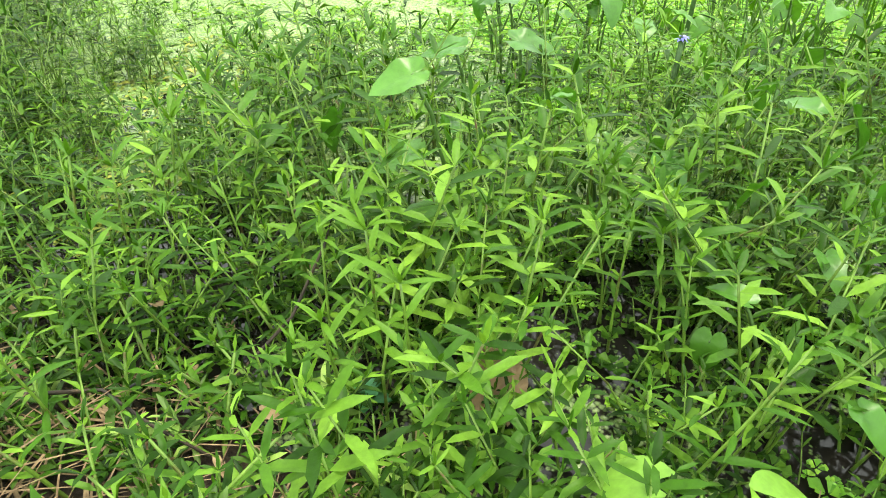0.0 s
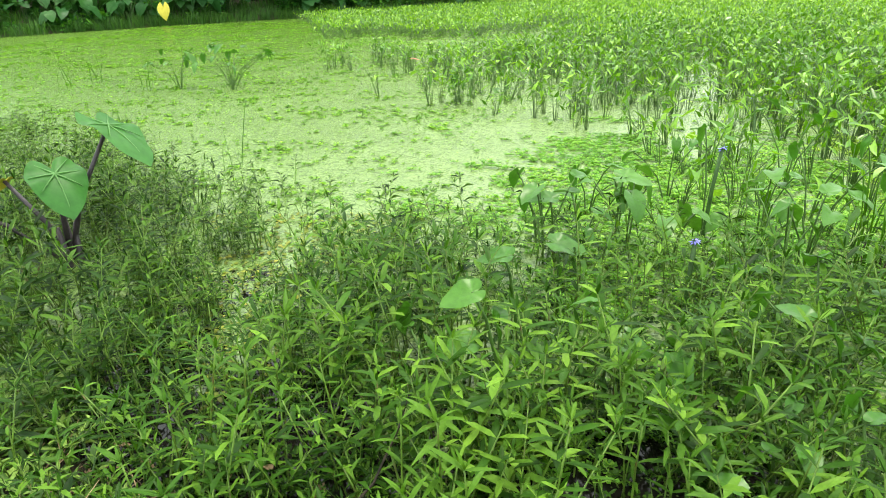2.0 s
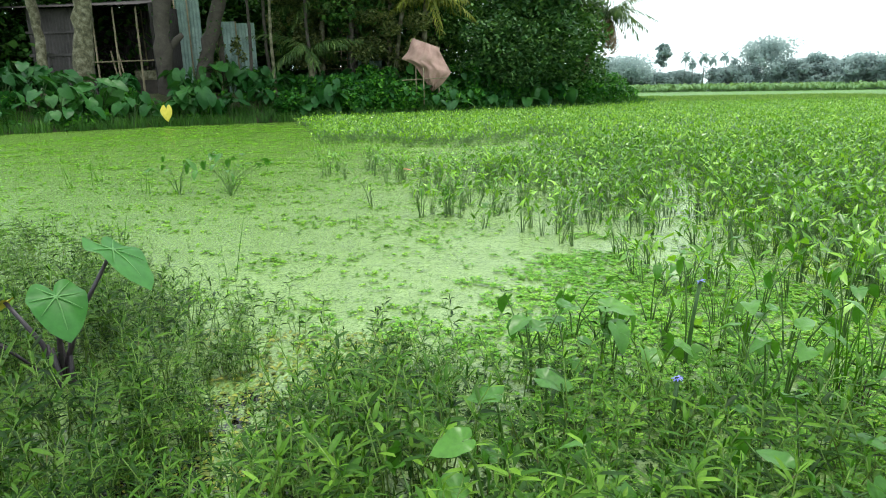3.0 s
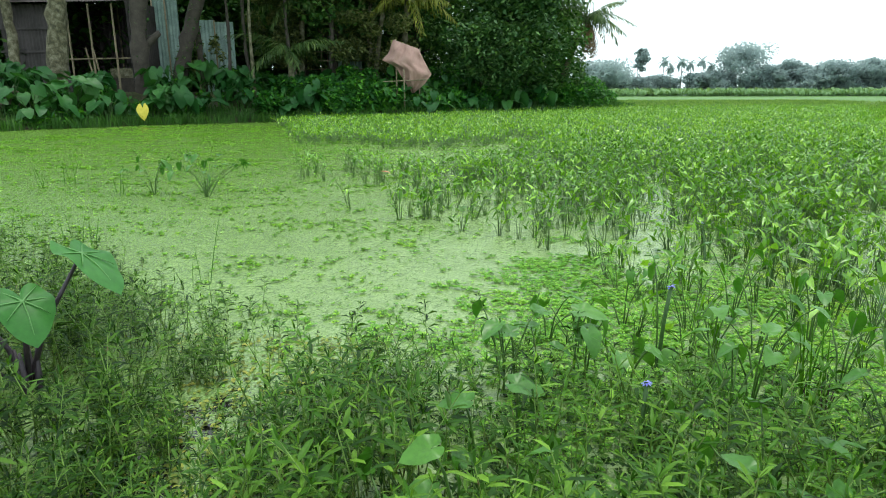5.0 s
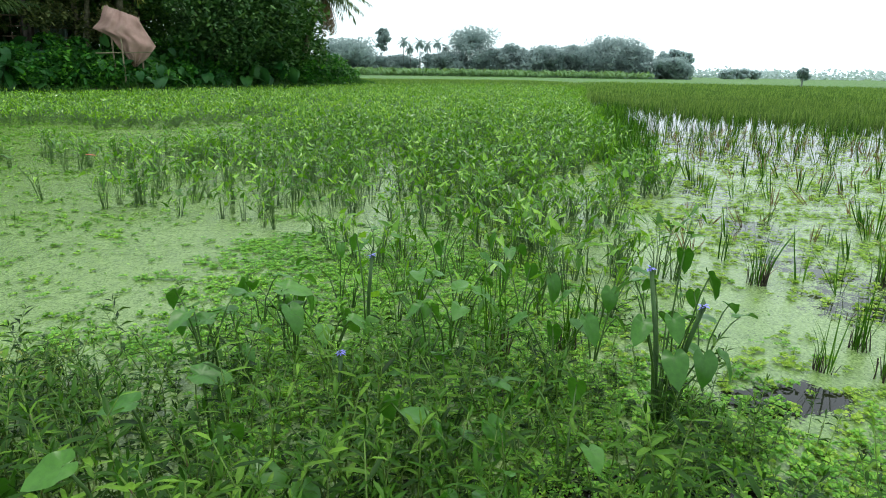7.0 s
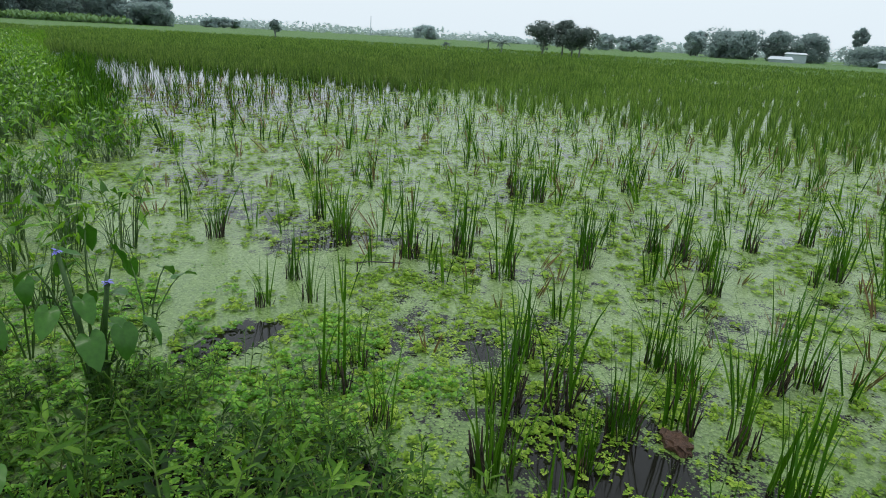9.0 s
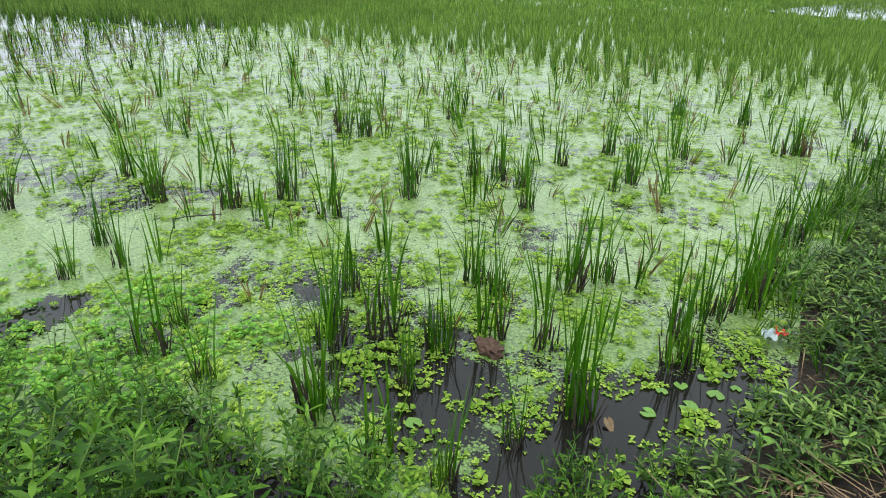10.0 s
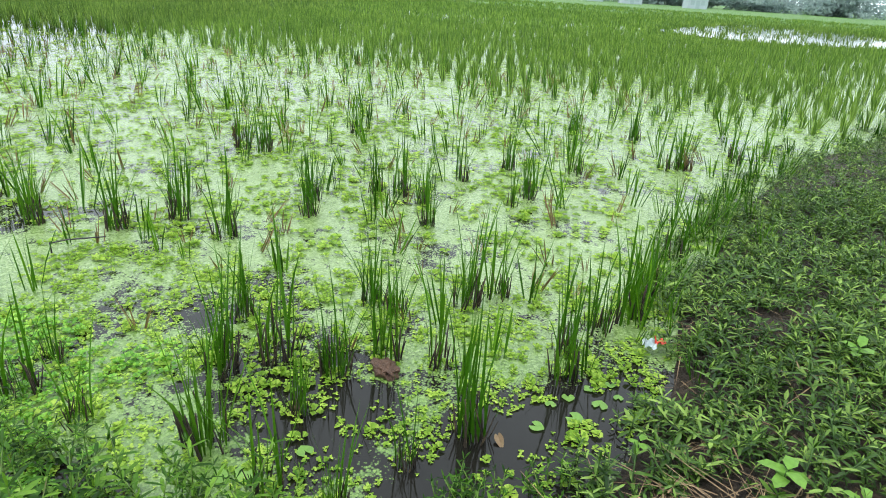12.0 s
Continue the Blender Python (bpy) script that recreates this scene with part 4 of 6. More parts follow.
def rice_clump(h, count, dry):
    root = thing("rice_clump", "upright green rice tuft with brown wet base", "rice clump", "rice clumps in the pond")
    for i in range(count):
        a, r = rng.uniform(0, 6.3), 0.065 * math.sqrt(rng.uniform(0, 1))
        ob = part("blade", BLADES[int(rng.integers(len(BLADES)))], M_RICE, root)
        ob.matrix_basis = pose(r * math.cos(a), r * math.sin(a), -0.03, 0, -90 + abs(rng.normal(0, 2.6)) + (13 if i % 9 == 3 else 0), math.degrees(a) + rng.normal(0, 60)) @ Matrix.Scale(h * rng.uniform(0.3, 1.0), 4)
    for i in range(dry):
        a, r = rng.uniform(0, 6.3), 0.078 * math.sqrt(rng.uniform(0.4, 1))
        ob = part("dry_stalk", STALK, M_DRY, root, "brown dead stalk")
        ob.matrix_basis = pose(r * math.cos(a), r * math.sin(a), -0.03, rng.normal(0, 8), rng.normal(0, 8), 0) @ Matrix.Scale(h * rng.uniform(0.16, 0.34), 4)
    return root


BLADES = [mesh_of("blade", blade(1.0, rng.uniform(0.02, 0.033), rng.uniform(-0.02, 0.12) if k % 5 else 0.4, 5, 0.4, lambda u: max(0.05, (1 - u) ** 0.5 * (0.6 + 0.4 * min(1, u * 5)))), [M_RICE]) for k in range(10)]
STALK = mesh_of("dry_stalk", tube([(0, 0, 0), (0.02, 0, 0.5), (0.05, 0.02, 1)], 0.03, 0.014, 5), [M_DRY])
KINDS = [rice_clump(0.64, int(c), int(d)) for c, d in ((26, 16), (16, 14), (32, 18), (12, 12), (20, 14))]
for i, (cx, cy, s) in enumerate(CLUMPS[5:]):
    copy_thing(KINDS[i % 5], pose(cx, cy, 0, 0, 0, rng.uniform(0, 360)) @ Matrix.Scale(s, 4))
for kind, (cx, cy, s) in zip(KINDS, CLUMPS):
    kind.matrix_basis = pose(cx, cy, 0) @ Matrix.Scale(s, 4)


# ---- the far bank: trees, sheds, undergrowth ----
def cloud(blobs, n, size, k=0, flat=0.6):
    """Many small folded leaves round blob centres (x, y, z, radius, height)."""
    b = np.array(blobs, float)
    wgt = b[:, 3] ** 2
    pick = rng.choice(len(b), n, p=wgt / wgt.sum())
    d = rng.normal(0, 1, (n, 3))
    d /= np.linalg.norm(d, axis=1)[:, None]
    r = rng.uniform(0.25, 1, n) ** 0.45
    c = b[pick, :3] + d * np.stack([b[pick, 3] * r, b[pick, 3] * r, b[pick, 4] * r], -1)
    a = rng.uniform(0, 6.3, n)
    u = np.stack([np.cos(a), np.sin(a), rng.normal(-0.25, 0.45, n)], -1)
    w = np.stack([-np.sin(a), np.cos(a), rng.normal(0, flat, n)], -1)
    s = (size * rng.uniform(0.6, 1.3, n))[:, None]
    v = np.stack([c - u * s * 0.5, c + w * s * 0.28 + [0, 0, 0.02], c + u * s * 0.5, c - w * s * 0.28], 1).reshape(-1, 3)
    i = 4 * np.arange(n)[:, None]
    f = np.concatenate([i + [0, 1, 2], i + [0, 2, 3]])
    return v, f, np.full(len(f), k)


M_BOUGH = leaf_mat("dull_bough_leaf", (0.035, 0.06, 0.025), (0.12, 0.16, 0.06), (0.28, 0.31, 0.12), rough=0.6, through_light=0.25, patch=0.8, grain=8, sheen=0.1)


def limb_points(a, b, bow=0.1, n=5):
    a, b = np.array(a, float), np.array(b, float)
    off = rng.normal(0, bow, 3) * np.linalg.norm(b - a)
    return [a + (b - a) * u + off * math.sin(math.pi * u) for u in np.linspace(0, 1, n)]


def tree(name, label, at, height, spreads, crown_at, leaves, leaf_size, leaf, bark, trunk_r=0.2, group="", blobs=9, clump=1.0, rounded=False):
    """Tapered trunk with limbs that end in leafy clumps."""
    x, y, z = at
    root = thing(name, label, "tree", group, at)
    top = np.array((rng.normal(0, 0.05) * height, rng.normal(0, 0.05) * height, height * 0.85))
    shapes = [tube(limb_points((0, 0, -0.3), top, 0.04, 7), trunk_r, trunk_r * 0.3, 7)]
    bl = []
    for i in range(blobs):
        a, u = i * 2.4 + rng.normal(0, 0.4), (i + 0.5) / blobs
        zc = height * (crown_at + (1 - crown_at) * u * 0.95)
        rr = spreads * math.sin(math.pi * (0.2 + 0.72 * u)) * rng.uniform(0.35, 0.75)
        c = (rr * math.cos(a), rr * math.sin(a), zc)
        shapes.append(tube(limb_points(top * (0.25 + 0.6 * u), c, 0.08), trunk_r * 0.35, trunk_r * 0.08, 5))
        if rounded:
            for _ in range(4):
                rad = spreads * rng.uniform(0.2, 0.36) * clump
                vert = min(rad * 0.85, height * 0.17)
                q = np.array(c) + rng.normal(0, 0.22 * spreads, 3) * (1, 1, 0.5)
                bl.append((q[0], q[1], min(q[2], height * rng.uniform(0.84, 1.03) - vert), rad, vert))
            continue
        bl.append((*c, spreads * rng.uniform(0.42, 0.7) * clump, height * (1 - crown_at) * rng.uniform(0.16, 0.28) * (0.4 + 0.6 * clump)))
    part("trunk", join(*shapes), bark, root)
    part("crown", cloud(bl, leaves, leaf_size), leaf, root)
    return root


def bankz(x, y):
    return float(ground_height(np.array([x]), np.array([y]))[0])


# trunks of the bank trees, their crowns out of sight above
def rough(shape, amount, size):
    """Knots and flutes: pushes each point sideways by smooth noise."""
    v = shape[0].copy()
    for p in v:
        q = Vector(p) / size
        p[0] += amount * noise.noise(q)
        p[1] += amount * noise.noise(q + Vector((9, 4, 2)))
    return v, shape[1], shape[2]


def bare_trunk(label, base, top, r0, r1, mat, stub=None, creeper=0):
    x, y = base
    root = thing("tree", label, "tree", "trees on the far bank", (x, y, bankz(x, y)))
    end = (top[0] - x, top[1] - y, top[2])
    line = limb_points((0, 0, -0.3), end, 0.03, 16)
    shapes = [rough(tube(line, r0, r1, 12), 0.45 * r0, 0.5)]
    if stub:
        shapes.append(rough(tube([(0, 0, stub[2] - 0.4), (stub[0] * 0.4, 0, stub[2] - 0.1), (stub[0] * 0.7, 0, stub[2] + 0.25), (stub[0], 0, stub[2] + 0.5)], r1 * 0.5, r1 * 0.35, 8), 0.08, 0.3))
    part("trunk", join(*shapes), mat, root)
    if creeper:
        part("creeper", cloud([(p[0], p[1], p[2], r0 * 1.35, 0.35) for p in line[2:]], creeper, 0.16), M_TREELEAF, root, "dark climbing leaves")
    c = [(end[0] + rng.normal(0, 1), end[1] + rng.normal(0, 1), end[2] + rng.uniform(-0.6, 1.6), 1.6, 0.9) for _ in range(6)]
    part("crown", cloud(c, 2200, 0.28), M_TREELEAF, root)


bare_trunk("thick pale mottled trunk of a tree on the bank", (-20.95, 30.2), (-20.0, 30.2, 7.6), 0.45, 0.4, M_BARK)
bare_trunk("pale slender tree trunk before the dark shed", (-23.4, 30.6), (-24.0, 30.6, 7.6), 0.24, 0.2, M_BARK)
bare_trunk("thick dark tree trunk with a broken stub", (-17.25, 31.6), (-16.5, 31.6, 7.8), 0.4, 0.42, M_DARKBARK, (1.2, 0, 2.4), 260)
bare_trunk("dark leaning tree trunk wrapped in creepers", (-16.3, 33.0), (-13.4, 33.0, 7.6), 0.36, 0.34, M_DARKBARK, None, 700)
for x0, y0, x1, r, m, k in ((-13.6, 33.8, -13.7, 0.09, M_DARKBARK, 120), (-12.05, 33.6, -11.75, 0.09, M_BARK, 0), (-15.2, 34.4, -15.1, 0.16, M_DARKBARK, 200), (-12.9, 35.5, -12.6, 0.1, M_DARKBARK, 150), (-10.2, 35.6, -10.4, 0.1, M_DARKBARK, 200), (-8.6, 36.4, -8.2, 0.12, M_DARKBARK, 200)):
    bare_trunk("thin upright tree trunk on the bank", (x0, y0), (x1, y0, 7.8), r, r * 0.8, m, None, k)
bare_trunk("pale leaning tree trunk beside the cloth", (-6.3, 37.6), (-5.3, 37.6, 6.6), 0.16, 0.12, M_BARK)
bare_trunk("pale forked tree trunk beside the cloth", (-6.5, 37.8), (-6.2, 37.8, 6.6), 0.15, 0.11, M_BARK)

# leafy trees at the right end of the bank
for label, at, h, s, ca, nl in (("broad dark green tree hanging over the bank", (1.6, 41.5), 8.0, 3.8, 0.12, 15000), ("dark bushy tree with drooping boughs", (3.0, 43), 9.5, 4.0, 0.1, 14000),
                                ("tall dark green tree behind the bank", (-4.5, 43), 11, 5.0, 0.25, 12000), ("dark green tree at the end of the row", (5.2, 49), 9, 3.0, 0.1, 9000),
                                ("tall dark green tree behind the sheds", (-11.5, 43), 11, 5.5, 0.35, 11000), ("leafy dark tree shading the bank", (-9.0, 38), 9.5, 3.6, 0.42, 8000)):
    tree("tree", label, (*at, bankz(*at)), h, s, ca, nl, 0.3, M_SUNTREE if 1 < at[0] < 2 else M_TREELEAF, M_DARKBARK, 0.3, "trees on the far bank", 16)
tree("small_tree", "small green tree with layered boughs before the dark trees", (0.3, 38.4, bankz(0.3, 38.4)), 5.0, 2.5, 0.3, 7000, 0.24, M_SUNTREE, M_DARKBARK, 0.12, "", 16)


def frond(length, droop, leaflets, k=0):
    shapes = [tube([(length * u, 0, -droop * length * u * u + 0.25 * length * u) for u in np.linspace(0, 1, 6)], 0.035, 0.008, 3, k)]
    for i in range(leaflets):
        u = 0.12 + 0.88 * i / leaflets
        at = (length * u, 0, -droop * length * u * u + 0.25 * length * u)
        for side in (1, -1):
            shapes.append(moved(blade(0.75 * math.sin(math.pi * (0.25 + 0.6 * u)), 0.06, 0.5, 2, 0.2, None, k), at, rng.normal(0, 0.2), rng.uniform(0.3, 0.8), side * rng.uniform(0.7, 1.1)))
    return join(*shapes)


def palm(label, at, h, count, lean, dead=9, leaf=None):
    root = thing("palm_tree", label, "palm", "", (*at, bankz(*at)))
    top = (lean, 0, h)
    part("trunk", tube(limb_points((0, 0, -0.3), top, 0.03, 8), 0.22, 0.15, 8), M_BARK, root)
    for i in range(count):
        part("frond", moved(frond(rng.uniform(2.4, 3.2), rng.uniform(0.35, 0.85), 26), top, 0, -rng.uniform(-0.3, 0.6), i * 2.4), leaf or M_PALM, root)
    for i in range(dead):
        part("dead_frond", moved(frond(rng.uniform(1.6, 2.4), 0.5, 16), (top[0], top[1], top[2] - 0.3), 0, rng.uniform(0.9, 1.3), i * 2.4), M_DEADLEAF, root, "hanging brown dead frond")


M_PALM = leaf_mat("palm_leaflet", (0.03, 0.07, 0.02), (0.07, 0.14, 0.035), (0.16, 0.24, 0.07), rough=0.5, patch=0.6, grain=8)
M_YPALM = leaf_mat("yellowish_palm_leaflet", (0.1, 0.13, 0.015), (0.2, 0.24, 0.03), (0.36, 0.38, 0.07), rough=0.5, patch=0.6, grain=8)
palm("palm with drooping fronds and hanging dead leaves", (5.6, 46.0), 5.4, 26, 2.0)
palm("dark palm with feathery fronds among the trees", (-10.6, 37.4), 5.2, 18, 0.3, 0)
palm("dark palm with feathery fronds among the trees", (-8.2, 38.6), 5.8, 18, 0.2, 0)
palm("young palm with yellow-green fronds between the trees", (-10.6, 35.0), 2.2, 12, 0.0, 0)
palm("palm with drooping yellowish fronds over the bank", (-4.4, 38.0), 5.2, 14, 0.2, 0, M_YPALM)

# thicket that closes the bank behind the trees
blobs = []
for (ax, ay), (bx, by) in zip([(-52, 14), (-36, 18)] + FAR_SHORE[:-1], [(-36, 18)] + FAR_SHORE):
    for u in np.linspace(0, 1, 8):
        for z in (1.6, 3.8, 6.2, 8.6, 10.8):
            for back in (16.5, 19.5, 22.5):
                blobs.append((ax + (bx - ax) * u - 3.5 + rng.normal(0, 0.8), ay + (by - ay) * u + back + rng.normal(0, 1), z + rng.normal(0, 0.4), 2.1, 1.7))
blobs = [b for b in blobs if b[0] < 4.0]
ob = part("thicket", cloud(blobs, 150000, 0.5), M_TREELEAF)
tagged(ob, "dark tangled thicket closing the bank behind the trees", "thicket", "", "stuff")

# twiggy boughs hanging between the trunks
blobs = [(rng.uniform(-13.8, -4.0), rng.uniform(35.8, 39.0), rng.uniform(3.0, 7.6), rng.uniform(0.5, 1.0), rng.uniform(0.4, 0.9)) for _ in range(54)]
blobs += [(rng.uniform(-16.2, -14.4), rng.uniform(34.8, 35.6), rng.uniform(2.6, 4.6), 0.3, 0.4) for _ in range(9)]
ob = part("hanging_boughs", cloud(blobs, 28000, 0.2), M_BOUGH)
tagged(ob, "dull grey-green twiggy boughs hanging between the trunks", "boughs", "", "stuff")

# sheds
def corrugated(w, h, pitch=0.09, depth=0.02):
    n = max(4, int(w / pitch * 4))
    x = np.linspace(0, w, n)
    y = depth * np.sin(x / pitch * 2 * math.pi)
    v = np.concatenate([np.stack([x, y, 0 * x], -1), np.stack([x, y, 0 * x + h], -1), np.stack([x, y + 0.004, 0 * x], -1), np.stack([x, y + 0.004, 0 * x + h], -1)])
    i = np.arange(n - 1)[:, None]
    f = np.concatenate([i + [0, 1, n + 1], i + [0, n + 1, n], i + [2 * n, 3 * n, 3 * n + 1], i + [2 * n, 3 * n + 1, 2 * n + 1]])
    return v, f, np.zeros(len(f))


def shed(label, at, walls, mat, roof=None, pitch=0.09):
    root = thing("shed", label, "shed", "", at)
    for x, y, w, h, rz in walls:
        part("wall_sheet", moved(corrugated(w, h, pitch, pitch * 0.22), (x, y, 0), 0, 0, radians(rz)), mat, root)
        part("post", tube([(x, y - 0.06, -0.5), (x, y - 0.06, h + 0.1)], 0.05, 0.045, 6), M_BAMBOO, root)
    if roof:
        x, y, w, d, z, mat2 = roof
        part("roof", moved(corrugated(w, d), (x, y, z), radians(-80), 0, 0), mat2, root, "pale corrugated tin roof")
    return root


cattle = shed("dark open-fronted shed with a tin roof", (-29, 38, 1.2), [(-8.0, 0, 4.0, 5.2, 0), (-4.0, 0.05, 4.0, 5.2, 0), (0, 0, 4.0, 5.2, 0), (4.0, 0.05, 3.2, 5.2, 0), (7.2, 0, 3.2, 5.2, 0)], M_OLDTIN, (-4, -5.2, 14.2, 5.4, 4.9, M_OLDTIN), 0.2)
part("wall_sheet", moved(corrugated(3.6, 4.9, 0.2, 0.04), (3.0, -4.4, 0)), M_OLDTIN, cattle, "dark corrugated end sheet")
for z in (1.3, 2.4, 3.6):
    part("batten", box((2.9, -4.52, z), (6.7, -4.45, z + 0.14)), M_OLDTIN, cattle, "dark timber batten", False)
part("wall_sheet", moved(corrugated(5.2, 5.0, 0.2, 0.04), (10.5, -5.0, 0), 0, 0, math.pi / 2), M_OLDTIN, cattle)
for x in (7.2, 8.4, 9.7):
    part("front_post", tube([(x, -5.0, -0.4), (x + 0.05, -5.0, 4.8)], 0.06, 0.05, 6), M_BAMBOO, cattle, "bamboo post")
for x in (8.5, 8.9):
    part("front_post", tube([(x, -5.2, 0.4), (x - 0.45, -5.0, 2.6)], 0.045, 0.04, 6), M_BAMBOO, cattle, "leaning bamboo post")
part("rail", tube([(7.0, -5.1, 2.0), (10.5, -5.1, 2.05)], 0.04, 0.035, 6), M_BAMBOO, cattle, "bamboo rail")
trough = thing("feeding_trough", "grey stone feeding trough under the shed", "trough", "", (-19.4, 34.0, 1.45))
part("plinth", box((-0.7, -0.25, -0.1), (0.7, 0.25, 0.8)), M_DARKBARK, trough, "dark brick plinth", False)
part("basin", join(box((-0.7, -0.3, 0.8), (0.7, 0.3, 0.92)), box((-0.7, -0.34, 0.9), (0.7, -0.25, 1.3)), box((-0.7, 0.25, 0.9), (0.7, 0.34, 1.3)), box((-0.74, -0.34, 0.8), (-0.64, 0.34, 1.3)), box((0.64, -0.34, 0.8), (0.74, 0.34, 1.3))), M_BARK, trough, "", False)
shed("pale green corrugated tin wall behind the trees", (-18.6, 36.0, 1.2), [(0, 0, 0.72, 6.4, 0), (0.74, 0.05, 0.72, 6.4, 0)], M_TIN, None, 0.2)
shed("whitish tin wall behind thin trunks", (-16.35, 36.4, 1.2), [(0, 0, 1.1, 4.3, 0), (1.12, 0.05, 1.1, 4.2, 0)], M_TIN, None, 0.22)
shed("grey tin shed seen between the trees", (-9.8, 41, 1.4), [(0, 0, 1.1, 3.7, 0), (1.12, 0.04, 1.1, 3.7, 0)], M_TIN, None, 0.2)
fence = thing("bamboo_fence", "low grey bamboo fence between the trees", "fence", "", (-11.4, 38.4, 1.4))
for z in (0.9, 1.4, 1.9, 2.4):
    part("rail", tube([(0, 0, z), (3, 0.1, z + rng.normal(0, 0.06)), (6.2, 0, z + rng.normal(0, 0.06))], 0.04, 0.035, 5), M_BAMBOO, fence)
for x in (0.2, 1.8, 3.4, 5.0, 6.0):
    part("post", tube([(x, 0.06, -0.3), (x + 0.03, 0.06, 2.7)], 0.05, 0.04, 6), M_BAMBOO, fence)

# the brown cloth stretched over poles
def net_shape():
    n, k = 26, 22
    u, v = np.meshgrid(np.linspace(0, 1, n), np.linspace(0, 1, k), indexing="ij")
    left = np.interp(v, [0, 0.3, 0.5, 0.62, 0.75, 1], [0.55, 0.0, -0.35, -1.1, -0.75, -0.47])
    rightx = np.interp(v, [0, 0.2, 0.42, 0.7, 1], [0.65, 1.25, 1.67, 1.3, 0.95])
    x = left + (rightx - left) * u
    z = v * (2.88 - 0.5 * u)
    y = -0.7 * np.sin(math.pi * u) * np.sin(math.pi * v) ** 0.7 - 0.05 * np.sin(u * 17 + v * 5) - 0.05 * np.sin(u * 29 - v * 9) - 0.04 * np.sin(v * 23 + u * 7)
    front = np.stack([x, y, z], -1).reshape(-1, 3)
    back = front + [0, 0.02, 0]
    i = np.arange(n * k).reshape(n, k)
    q = np.stack([i[:-1, :-1], i[1:, :-1], i[1:, 1:], i[:-1, 1:]], -1).reshape(-1, 4)
    f = np.concatenate([q[:, [0, 1, 2]], q[:, [0, 2, 3]]])
    return np.concatenate([front, back]), np.concatenate([f, f[:, ::-1] + n * k]), np.zeros(2 * len(f))


net = thing("cloth_screen", "pinkish brown cloth stretched over bamboo poles on the bank", "cloth", "", (-4.25, 35.3, 1.38))
part("cloth", net_shape(), M_CLOTH, net)
part("pole", tube([(0.2, -0.65, -0.9), (0.2, -0.7, 1.3)], 0.04, 0.035, 6), M_BAMBOO, net, "upright bamboo pole")
part("pole", tube([(-1.0, -0.6, 0.62), (1.5, -0.6, 0.72)], 0.03, 0.025, 6), M_BAMBOO, net, "level bamboo pole")
part("pole", tube([(-0.3, 0.1, -0.9), (-0.35, 0.1, 2.9)], 0.045, 0.04, 6), M_BAMBOO, net, "upright bamboo pole")
part("pole", tube([(0.95, 0.1, -0.9), (1.0, 0.1, 2.4)], 0.045, 0.04, 6), M_BAMBOO, net, "upright bamboo pole")


# big-leaved plants and undergrowth of the bank
def heart(size, k=0, rows=5):
    return lobed(size * 0.8, size * rng.uniform(0.5, 0.7), size * 0.25, rng.uniform(0.2, 0.7), rng.uniform(0.05, 0.5), k, rows)


def taro_shape(h, count, leaf):
    shapes = []
    for i in range(count):
        a, out, hh = i * 2.4 + rng.normal(0, 0.3), h * rng.uniform(0.2, 0.55), h * rng.uniform(0.6, 1.0)
        c, s = math.cos(a), math.sin(a)
        shapes.append(tube([(0, 0, 0), (c * out * 0.4, s * out * 0.4, hh * 0.6), (c * out, s * out, hh)], 0.02, 0.012, 4, 1))
        shapes.append(moved(heart(leaf * rng.uniform(0.7, 1.2)), (c * out, s * out, hh), rng.normal(0, 0.4), rng.uniform(-0.1, 1.2), a + rng.normal(0, 0.6)))
    return join(*shapes)


def bank_taro(h, count, leaf):
    """A big-leaved plant: each leaf with its stalk is a part."""
    root = thing("taro_plant", "large dark green heart-leaved plant on the bank", "taro plant", "heart-leaved plants on the bank")
    for i in range(count):
        a, out, hh = i * 2.4 + rng.normal(0, 0.3), h * rng.uniform(0.2, 0.55), h * rng.uniform(0.55, 1.0)
        c, s = math.cos(a), math.sin(a)
        stalk = tube([(0, 0, 0), (c * out * 0.4, s * out * 0.4, hh * 0.6), (c * out, s * out, hh)], 0.02, 0.012, 4, 1)
        size = leaf * rng.uniform(0.75, 1.25)
        top = moved(heart_leaf(size, rng.uniform(0.0, 0.5), rng.uniform(0.3, 0.8), rng.uniform(0.05, 0.4), 0.03, 16, 2), (c * out, s * out, hh), rng.normal(0, 0.4), rng.uniform(0.0, 1.2), a + rng.normal(0, 0.6))
        part("leaf", join(top, stalk), [M_HEART, M_DARKSTEM], root)
    return root


def along(n, lo, hi, near, far_):
    """n places beside the far shore, between two arc fractions and two depths into the bank."""
    seg = np.array(FAR_SHORE, float)
    ln = np.hypot(*np.diff(seg, axis=0).T)
    acc = np.concatenate([[0], np.cumsum(ln)])
    t = rng.uniform(lo, hi, n) * acc[-1]
    j = np.clip(np.searchsorted(acc, t) - 1, 0, len(ln) - 1)
    f = (t - acc[j]) / ln[j]
    d = np.diff(seg, axis=0)[j] / ln[j][:, None]
    o = rng.uniform(near, far_, n)
    p = seg[j] + np.diff(seg, axis=0)[j] * f[:, None] + np.stack([-d[:, 1], d[:, 0]], -1) * o[:, None]
    return p[:, 0], p[:, 1]


